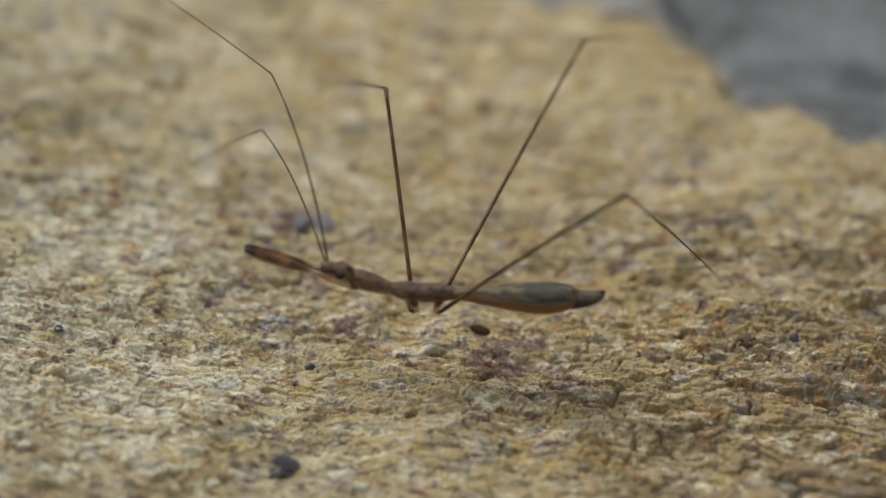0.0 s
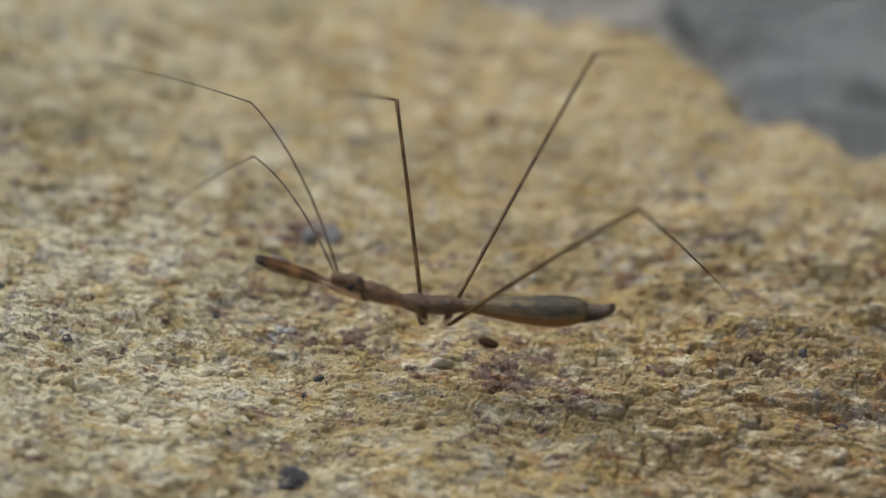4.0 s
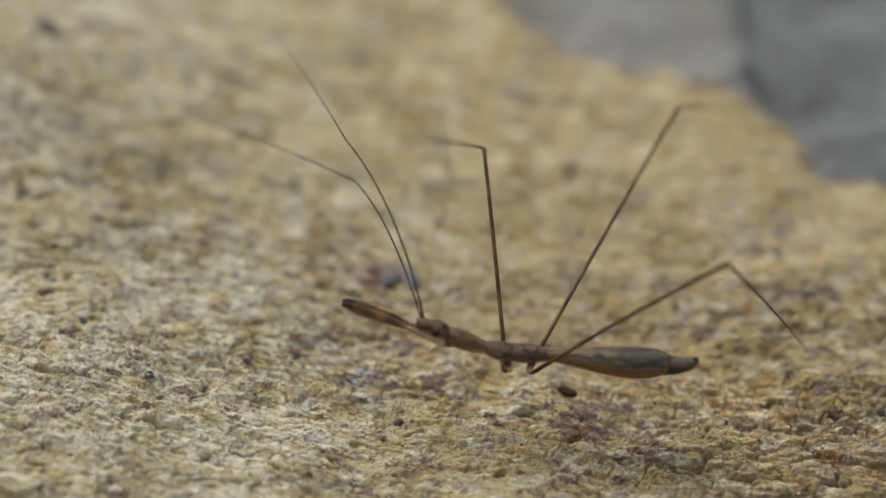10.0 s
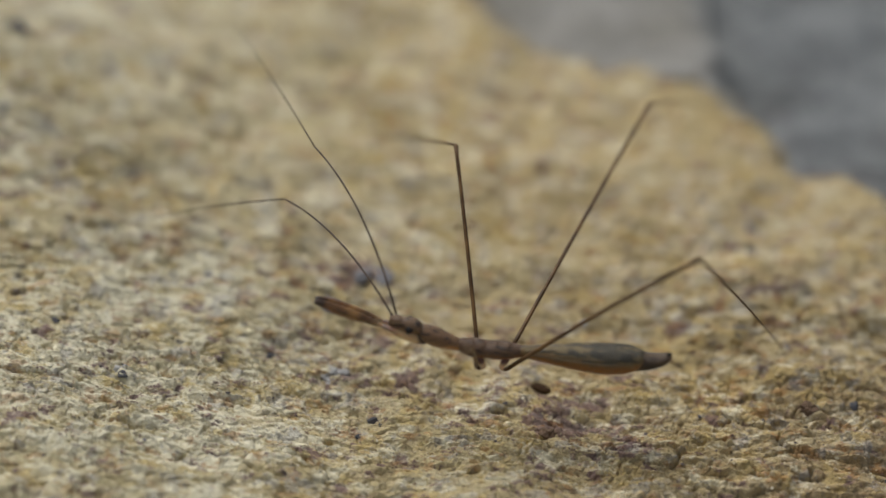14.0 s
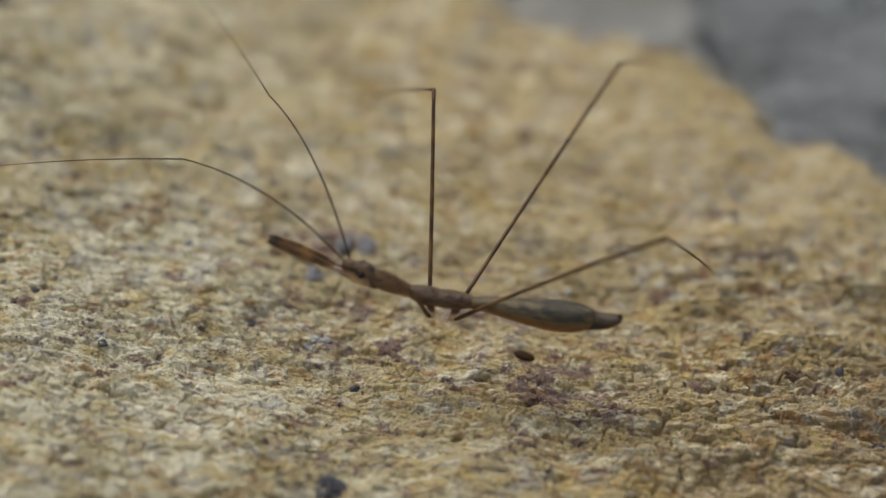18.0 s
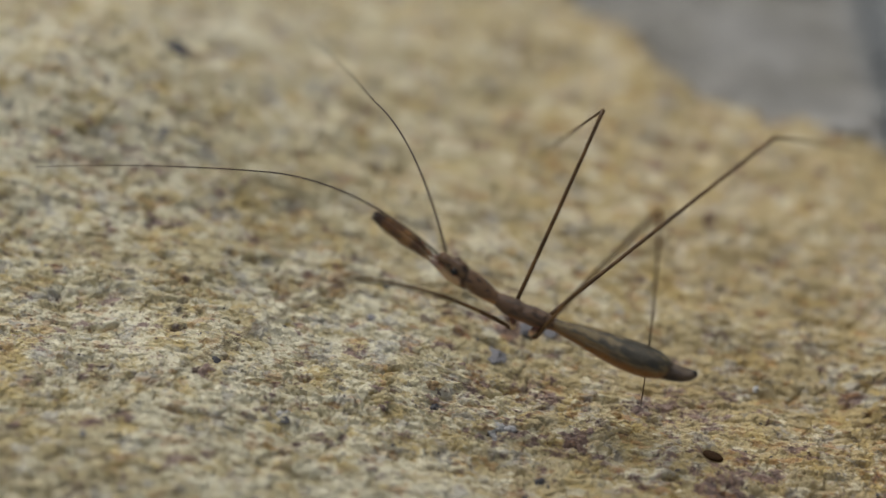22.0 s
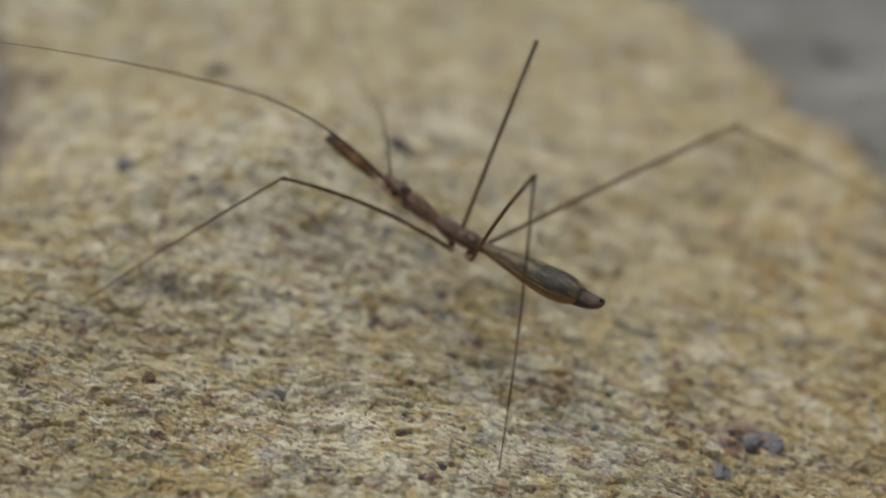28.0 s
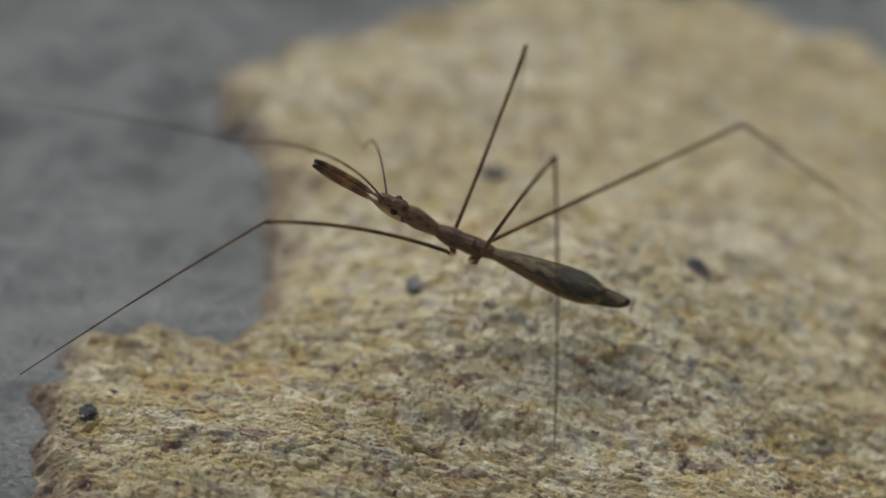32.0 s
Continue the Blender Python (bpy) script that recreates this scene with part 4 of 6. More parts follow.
    walk(leg["near_mid"], [
        (0.0, pose(0.00075, 0.00055, -0.00072, -3.57, -51.76, 88.62)),
        (9.0, pose(0.00075, 0.00055, -0.00072, -3.57, -51.76, 88.62)),
        (14.0, pose(0.00075, 0.00055, -0.00072, -3.57, -51.76, 88.62)),
        (15.0, pose(0.00075, 0.00055, -0.00072, 10.61, -60.31, 71.60)),
        (15.5, pose(0.00075, 0.00055, -0.00072, 13.44, -60.87, 68.35)),
        (16.5, pose(0.00075, 0.00055, -0.00072, 11.23, -59.88, 70.89)),
        (17.5, pose(0.00075, 0.00055, -0.00072, 14.57, -60.31, 67.04)),
        (18.0, pose(0.00075, 0.00055, -0.00072, 18.04, -58.38, 63.00)),
        (19.0, pose(0.00075, 0.00055, -0.00072, 36.68, -58.64, 41.22)),
        (19.5, pose(0.00075, 0.00055, -0.00072, 27.75, -40.28, 52.81)),
        (20.0, pose(0.00075, 0.00055, -0.00072, 3.43, -41.04, 89.41)),
        (20.3, pose(0.00075, 0.00055, -0.00072, -4.56, -46.90, 100.88)),
        (20.5, pose(0.00075, 0.00055, -0.00072, -2.55, -48.98, 98.17)),
        (20.7, pose(0.00075, 0.00055, -0.00072, 1.98, -53.83, 92.38)),
        (21.0, pose(0.00075, 0.00055, -0.00072, 32.33, -43.58, 52.83)),
        (21.5, pose(0.00075, 0.00055, -0.00072, 46.67, -21.18, 26.89)),
        (22.0, pose(0.00075, 0.00055, -0.00072, 46.34, -24.52, 27.73)),
        (22.5, pose(0.00075, 0.00055, -0.00072, 45.94, -30.72, 28.58)),
        (23.0, pose(0.00075, 0.00055, -0.00072, 44.97, -41.11, 30.24)),
        (23.5, pose(0.00075, 0.00055, -0.00072, 45.95, -51.46, 28.88)),
        (24.0, pose(0.00075, 0.00055, -0.00072, 57.98, -58.77, 14.27)),
        (24.5, pose(0.00075, 0.00055, -0.00072, 51.45, -62.30, 21.77)),
        (25.0, pose(0.00075, 0.00055, -0.00072, 44.24, -61.43, 29.95)),
        (25.5, pose(0.00075, 0.00055, -0.00072, 52.25, -77.67, 21.48)),
        (26.5, pose(0.00075, 0.00055, -0.00072, 68.25, -68.12, 4.80)),
        (27.5, pose(0.00075, 0.00055, -0.00072, -17.61, -62.02, 96.19)),
        (28.0, pose(0.00075, 0.00055, -0.00072, 36.90, -28.13, 26.51)),
        (28.5, pose(0.00075, 0.00055, -0.00072, 33.32, -50.46, 32.05)),
        (29.0, pose(0.00075, 0.00055, -0.00072, 39.35, -49.15, 24.17)),
        (29.5, pose(0.00075, 0.00055, -0.00072, 44.19, -49.19, 17.76)),
        (30.0, pose(0.00075, 0.00055, -0.00072, 71.03, -69.57, -12.76)),
        (30.5, pose(0.00075, 0.00055, -0.00072, 47.83, -65.36, 12.28)),
        (31.0, pose(0.00075, 0.00055, -0.00072, 57.10, -79.78, 2.64)),
        (31.5, pose(0.00075, 0.00055, -0.00072, 78.76, -66.37, -19.82)),
        (32.0, pose(0.00075, 0.00055, -0.00072, 57.51, 0.25, 12.24))])
    walk(shin["near_mid"], [
        (0.0, pose(0.01000, 0.00000, 0.00000, -108.62, 63.67, -110.60)),
        (9.0, pose(0.01000, 0.00000, 0.00000, -108.62, 63.67, -110.60)),
        (14.0, pose(0.01000, 0.00000, 0.00000, -108.62, 63.67, -110.60)),
        (15.0, pose(0.01000, 0.00000, 0.00000, -121.61, 65.31, -124.98)),
        (15.5, pose(0.01000, 0.00000, 0.00000, -122.92, 64.84, -126.42)),
        (16.5, pose(0.01000, 0.00000, 0.00000, -123.31, 69.08, -126.85)),
        (17.5, pose(0.01000, 0.00000, 0.00000, -134.21, 70.51, -138.46)),
        (18.0, pose(0.01000, 0.00000, 0.00000, -129.73, 74.26, -133.76)),
        (19.0, pose(0.01000, 0.00000, 0.00000, -143.76, 76.22, -148.26)),
        (19.5, pose(0.01000, 0.00000, 0.00000, -34.71, 65.92, -36.45)),
        (20.0, pose(0.01000, 0.00000, 0.00000, -30.86, 65.64, -32.22)),
        (20.3, pose(0.01000, 0.00000, 0.00000, -45.17, 71.19, -47.58)),
        (20.5, pose(0.01000, 0.00000, 0.00000, -32.97, 75.67, -34.86)),
        (20.7, pose(0.01000, 0.00000, 0.00000, -18.95, 82.43, -20.61)),
        (21.0, pose(0.01000, 0.00000, 0.00000, -45.47, 40.28, -48.75)),
        (21.5, pose(0.01000, 0.00000, 0.00000, -42.64, 38.88, -44.30)),
        (22.0, pose(0.01000, 0.00000, 0.00000, -49.51, 41.98, -54.88)),
        (22.5, pose(0.01000, 0.00000, 0.00000, -59.50, 45.24, -69.31)),
        (23.0, pose(0.01000, 0.00000, 0.00000, -77.27, 49.21, -93.35)),
        (23.5, pose(0.01000, 0.00000, 0.00000, -88.94, 48.74, -108.77)),
        (24.0, pose(0.01000, 0.00000, 0.00000, -95.81, 43.66, -118.28)),
        (24.5, pose(0.01000, 0.00000, 0.00000, -104.44, 51.77, -129.89)),
        (25.0, pose(0.01000, 0.00000, 0.00000, -101.40, 57.67, -126.17)),
        (25.5, pose(0.01000, 0.00000, 0.00000, -109.49, 51.57, -136.07)),
        (26.5, pose(0.01000, 0.00000, 0.00000, -151.40, 65.74, 175.95)),
        (27.5, pose(0.01000, 0.00000, 0.00000, 135.03, 72.07, 98.62)),
        (28.0, pose(0.01000, 0.00000, 0.00000, 33.17, 57.03, -8.42)),
        (28.5, pose(0.01000, 0.00000, 0.00000, -17.47, 66.84, -64.65)),
        (29.0, pose(0.01000, 0.00000, 0.00000, -41.06, 72.49, -89.73)),
        (29.5, pose(0.01000, 0.00000, 0.00000, -63.93, 67.40, -114.01)),
        (30.0, pose(0.01000, 0.00000, 0.00000, -90.21, 48.10, -144.45)),
        (30.5, pose(0.01000, 0.00000, 0.00000, -98.95, 55.53, -155.54)),
        (31.0, pose(0.01000, 0.00000, 0.00000, -110.87, 47.60, -170.69)),
        (31.5, pose(0.01000, 0.00000, 0.00000, -95.76, 62.27, -152.42)),
        (32.0, pose(0.01000, 0.00000, 0.00000, 63.76, 39.94, 11.26))])
    walk(leg["far_mid"], [
        (0.0, pose(0.00075, -0.00055, -0.00072, 4.53, -28.49, -78.91)),
        (9.0, pose(0.00075, -0.00055, -0.00072, 4.53, -28.49, -78.91)),
        (14.0, pose(0.00075, -0.00055, -0.00072, 4.53, -28.49, -78.91)),
        (15.0, pose(0.00075, -0.00055, -0.00072, 5.63, -24.36, -81.38)),
        (15.5, pose(0.00075, -0.00055, -0.00072, 6.04, -25.77, -82.35)),
        (16.5, pose(0.00075, -0.00055, -0.00072, 6.18, -27.45, -82.67)),
        (17.5, pose(0.00075, -0.00055, -0.00072, 6.11, -24.13, -82.50)),
        (18.0, pose(0.00075, -0.00055, -0.00072, 6.01, -26.01, -82.26)),
        (19.0, pose(0.00075, -0.00055, -0.00072, 6.77, -24.63, -84.04)),
        (19.5, pose(0.00075, -0.00055, -0.00072, 7.20, -25.28, -85.07)),
        (20.0, pose(0.00075, -0.00055, -0.00072, 9.13, -33.63, -88.97)),
        (20.3, pose(0.00075, -0.00055, -0.00072, 10.68, -35.87, -91.70)),
        (20.5, pose(0.00075, -0.00055, -0.00072, 9.57, -38.07, -89.85)),
        (20.7, pose(0.00075, -0.00055, -0.00072, 10.32, -38.19, -91.06)),
        (21.0, pose(0.00075, -0.00055, -0.00072, 9.50, -42.75, -89.80)),
        (21.5, pose(0.00075, -0.00055, -0.00072, 10.54, -41.54, -91.35)),
        (22.0, pose(0.00075, -0.00055, -0.00072, 12.76, -43.10, -94.65)),
        (22.5, pose(0.00075, -0.00055, -0.00072, 14.45, -41.78, -97.16)),
        (23.0, pose(0.00075, -0.00055, -0.00072, 17.97, -36.52, -102.71)),
        (23.5, pose(0.00075, -0.00055, -0.00072, 18.27, -15.65, -103.38)),
        (24.0, pose(0.00075, -0.00055, -0.00072, 11.93, -9.03, -74.40)),
        (24.5, pose(0.00075, -0.00055, -0.00072, 11.68, 1.40, -70.60)),
        (25.0, pose(0.00075, -0.00055, -0.00072, 11.65, -3.38, -68.98)),
        (25.5, pose(0.00075, -0.00055, -0.00072, 11.82, -4.93, -71.35)),
        (26.5, pose(0.00075, -0.00055, -0.00072, 12.68, -25.86, -74.51)),
        (27.5, pose(0.00075, -0.00055, -0.00072, 16.34, -39.49, -81.25)),
        (28.0, pose(0.00075, -0.00055, -0.00072, 20.16, -40.20, -87.20)),
        (28.5, pose(0.00075, -0.00055, -0.00072, 21.92, -33.14, -90.14)),
        (29.0, pose(0.00075, -0.00055, -0.00072, 24.81, -29.10, -95.72)),
        (29.5, pose(0.00075, -0.00055, -0.00072, 27.50, -24.48, -101.68)),
        (30.0, pose(0.00075, -0.00055, -0.00072, 19.54, 3.84, -60.44)),
        (30.5, pose(0.00075, -0.00055, -0.00072, 19.54, -0.72, -60.55)),
        (31.0, pose(0.00075, -0.00055, -0.00072, 20.01, -4.30, -71.26)),
        (31.5, pose(0.00075, -0.00055, -0.00072, 20.78, -5.04, -80.70)),
        (32.0, pose(0.00075, -0.00055, -0.00072, 21.92, -7.49, -91.17))])
    walk(shin["far_mid"], [
        (0.0, pose(0.01155, 0.00000, 0.00000, 15.86, 68.06, 14.76)),
        (9.0, pose(0.01155, 0.00000, 0.00000, 15.86, 68.06, 14.76)),
        (14.0, pose(0.01155, 0.00000, 0.00000, 15.86, 68.06, 14.76)),
        (15.0, pose(0.01155, 0.00000, 0.00000, 18.00, 66.90, 17.08)),
        (15.5, pose(0.01155, 0.00000, 0.00000, 16.86, 67.03, 15.84)),
        (16.5, pose(0.01155, 0.00000, 0.00000, 22.67, 70.55, 22.07)),
        (17.5, pose(0.01155, 0.00000, 0.00000, 23.32, 69.53, 22.77)),
        (18.0, pose(0.01155, 0.00000, 0.00000, 25.65, 72.86, 25.22)),
        (19.0, pose(0.01155, 0.00000, 0.00000, 27.30, 70.52, 26.96)),
        (19.5, pose(0.01155, 0.00000, 0.00000, 37.95, 76.25, 38.05)),
        (20.0, pose(0.01155, 0.00000, 0.00000, 107.42, 84.24, 108.18)),
        (20.3, pose(0.01155, 0.00000, 0.00000, 134.91, 83.13, 135.83)),
        (20.5, pose(0.01155, 0.00000, 0.00000, 153.95, 81.08, 155.04)),
        (20.7, pose(0.01155, 0.00000, 0.00000, 148.15, 81.26, 149.18)),
        (21.0, pose(0.01155, 0.00000, 0.00000, 176.24, 77.71, 177.71)),
        (21.5, pose(0.01155, 0.00000, 0.00000, 177.11, 78.86, 178.60)),
        (22.0, pose(0.01155, 0.00000, 0.00000, -168.47, 77.82, -166.68)),
        (22.5, pose(0.01155, 0.00000, 0.00000, -149.81, 77.51, -147.59)),
        (23.0, pose(0.01155, 0.00000, 0.00000, -123.03, 77.62, -120.18)),
        (23.5, pose(0.01155, 0.00000, 0.00000, 14.21, 78.08, 17.93)),
        (24.0, pose(0.01155, 0.00000, 0.00000, -23.53, 58.85, -21.90)),
        (24.5, pose(0.01155, 0.00000, 0.00000, -13.97, 55.54, -10.54)),
        (25.0, pose(0.01155, 0.00000, 0.00000, -13.24, 62.94, -9.70)),
        (25.5, pose(0.01155, 0.00000, 0.00000, 1.36, 62.98, 6.68)),
        (26.5, pose(0.01155, 0.00000, 0.00000, 38.41, 84.58, 44.52)),
        (27.5, pose(0.01155, 0.00000, 0.00000, 154.43, 74.46, 161.21)),
        (28.0, pose(0.01155, 0.00000, 0.00000, 155.39, 73.86, 162.20)),
        (28.5, pose(0.01155, 0.00000, 0.00000, 120.19, 82.73, 126.39)),
        (29.0, pose(0.01155, 0.00000, 0.00000, -136.75, 79.51, -129.89)),
        (29.5, pose(0.01155, 0.00000, 0.00000, -109.41, 67.11, -101.55)),
        (30.0, pose(0.01155, 0.00000, 0.00000, -23.43, 46.73, -6.36)),
        (30.5, pose(0.01155, 0.00000, 0.00000, -28.74, 56.63, -13.11)),
        (31.0, pose(0.01155, 0.00000, 0.00000, -27.80, 68.60, -12.05)),
        (31.5, pose(0.01155, 0.00000, 0.00000, -87.81, 72.19, -75.04)),
        (32.0, pose(0.01155, 0.00000, 0.00000, -96.35, 61.20, -84.29))])
    walk(leg["near_hind"], [
        (0.0, pose(-0.00092, 0.00055, -0.00072, -7.85, -39.89, -174.08)),
        (9.0, pose(-0.00092, 0.00055, -0.00072, -7.85, -39.89, -174.08)),
        (14.0, pose(-0.00092, 0.00055, -0.00072, -7.85, -39.89, -174.08)),
        (15.0, pose(-0.00092, 0.00055, -0.00072, -10.62, -38.06, -169.68)),
        (15.5, pose(-0.00092, 0.00055, -0.00072, -9.71, -38.89, -171.13)),
        (16.5, pose(-0.00092, 0.00055, -0.00072, -9.10, -37.67, -172.13)),
        (17.5, pose(-0.00092, 0.00055, -0.00072, -10.23, -35.09, -170.21)),
        (18.0, pose(-0.00092, 0.00055, -0.00072, -8.50, -34.88, -173.23)),
        (19.0, pose(-0.00092, 0.00055, -0.00072, -9.41, -35.61, -171.65)),
        (19.5, pose(-0.00092, 0.00055, -0.00072, -8.02, -31.68, -174.16)),
        (20.0, pose(-0.00092, 0.00055, -0.00072, -8.71, -39.29, -172.98)),
        (20.3, pose(-0.00092, 0.00055, -0.00072, -15.70, -71.06, -164.80)),
        (20.5, pose(-0.00092, 0.00055, -0.00072, 1.67, -72.60, 176.94)),
        (20.7, pose(-0.00092, 0.00055, -0.00072, -0.45, -73.65, 179.16)),
        (21.0, pose(-0.00092, 0.00055, -0.00072, 26.25, -74.00, 151.40)),
        (21.5, pose(-0.00092, 0.00055, -0.00072, 24.71, -76.28, 152.99)),
        (22.0, pose(-0.00092, 0.00055, -0.00072, -4.92, -75.16, -176.48)),
        (22.5, pose(-0.00092, 0.00055, -0.00072, 18.66, -74.46, 159.11)),
        (23.0, pose(-0.00092, 0.00055, -0.00072, -0.49, -69.79, 179.20)),
        (23.5, pose(-0.00092, 0.00055, -0.00072, -7.60, -69.25, -173.22)),
        (24.0, pose(-0.00092, 0.00055, -0.00072, -9.16, -70.53, -171.56)),
        (24.5, pose(-0.00092, 0.00055, -0.00072, 0.47, -60.68, 177.92)),
        (25.0, pose(-0.00092, 0.00055, -0.00072, 5.46, -54.12, 172.00)),
        (25.5, pose(-0.00092, 0.00055, -0.00072, -6.17, -54.98, -173.75)),
        (26.5, pose(-0.00092, 0.00055, -0.00072, -37.36, -52.34, -135.53)),
        (27.5, pose(-0.00092, 0.00055, -0.00072, 5.24, -68.13, 176.50)),
        (28.0, pose(-0.00092, 0.00055, -0.00072, 10.56, -61.52, 170.64)),
        (28.5, pose(-0.00092, 0.00055, -0.00072, -10.46, -62.71, -165.65)),
        (29.0, pose(-0.00092, 0.00055, -0.00072, -4.60, -60.92, -172.31)),
        (29.5, pose(-0.00092, 0.00055, -0.00072, 8.70, -61.22, 172.52)),
        (30.0, pose(-0.00092, 0.00055, -0.00072, -18.35, -58.04, -156.33)),
        (30.5, pose(-0.00092, 0.00055, -0.00072, 9.59, -53.57, 170.21)),
        (31.0, pose(-0.00092, 0.00055, -0.00072, 2.52, -55.40, 178.89)),
        (31.5, pose(-0.00092, 0.00055, -0.00072, -2.56, -82.07, -175.81)),
        (32.0, pose(-0.00092, 0.00055, -0.00072, -63.32, -79.37, -114.40))])
    walk(shin["near_hind"], [
        (0.0, pose(0.01236, 0.00000, 0.00000, 111.87, 57.19, 115.53)),
        (9.0, pose(0.01236, 0.00000, 0.00000, 111.87, 57.19, 115.53)),
        (14.0, pose(0.01236, 0.00000, 0.00000, 111.87, 57.19, 115.53)),
        (15.0, pose(0.01236, 0.00000, 0.00000, 109.66, 57.25, 112.90)),
        (15.5, pose(0.01236, 0.00000, 0.00000, 108.37, 54.04, 111.34)),
        (16.5, pose(0.01236, 0.00000, 0.00000, 106.55, 51.39, 109.05)),
        (17.5, pose(0.01236, 0.00000, 0.00000, 102.88, 48.49, 104.26)),
        (18.0, pose(0.01236, 0.00000, 0.00000, 106.10, 47.67, 108.58)),
        (19.0, pose(0.01236, 0.00000, 0.00000, 105.71, 47.33, 108.06)),
        (19.5, pose(0.01236, 0.00000, 0.00000, 102.87, 48.41, 104.23)),
        (20.0, pose(0.01236, 0.00000, 0.00000, 107.11, 55.72, 109.59)),
        (20.3, pose(0.01236, 0.00000, 0.00000, 148.97, 25.39, 168.76)),
        (20.5, pose(0.01236, 0.00000, 0.00000, 150.81, 22.99, 173.25)),
        (20.7, pose(0.01236, 0.00000, 0.00000, 150.48, 22.15, 172.39)),
        (21.0, pose(0.01236, 0.00000, 0.00000, 152.60, 21.59, 178.09)),
        (21.5, pose(0.01236, 0.00000, 0.00000, 151.48, 22.79, 175.11)),
        (22.0, pose(0.01236, 0.00000, 0.00000, 150.71, 27.06, 173.30)),
        (22.5, pose(0.01236, 0.00000, 0.00000, 150.19, 30.65, 172.22)),
        (23.0, pose(0.01236, 0.00000, 0.00000, 147.68, 37.09, 167.72)),
        (23.5, pose(0.01236, 0.00000, 0.00000, 149.83, 40.42, 171.15)),
        (24.0, pose(0.01236, 0.00000, 0.00000, 151.11, 42.21, 173.09)),
        (24.5, pose(0.01236, 0.00000, 0.00000, 158.29, 50.91, -177.06)),
        (25.0, pose(0.01236, 0.00000, 0.00000, 157.89, 53.02, -177.57)),
        (25.5, pose(0.01236, 0.00000, 0.00000, 149.98, 50.83, 172.40)),
        (26.5, pose(0.01236, 0.00000, 0.00000, 168.58, 31.93, -160.15)),
        (27.5, pose(0.01236, 0.00000, 0.00000, 179.25, 21.10, -136.61)),
        (28.0, pose(0.01236, 0.00000, 0.00000, 178.20, 30.49, -139.01)),
        (28.5, pose(0.01236, 0.00000, 0.00000, 173.90, 33.43, -147.13)),
        (29.0, pose(0.01236, 0.00000, 0.00000, -179.92, 38.72, -136.66)),
        (29.5, pose(0.01236, 0.00000, 0.00000, -172.94, 39.69, -125.64)),
        (30.0, pose(0.01236, 0.00000, 0.00000, -175.06, 39.32, -128.97)),
        (30.5, pose(0.01236, 0.00000, 0.00000, -166.03, 47.21, -115.86)),
        (31.0, pose(0.01236, 0.00000, 0.00000, -156.54, 50.63, -103.30)),
        (31.5, pose(0.01236, 0.00000, 0.00000, -174.00, 15.33, -133.39)),
        (32.0, pose(0.01236, 0.00000, 0.00000, -174.80, 23.02, -135.81))])
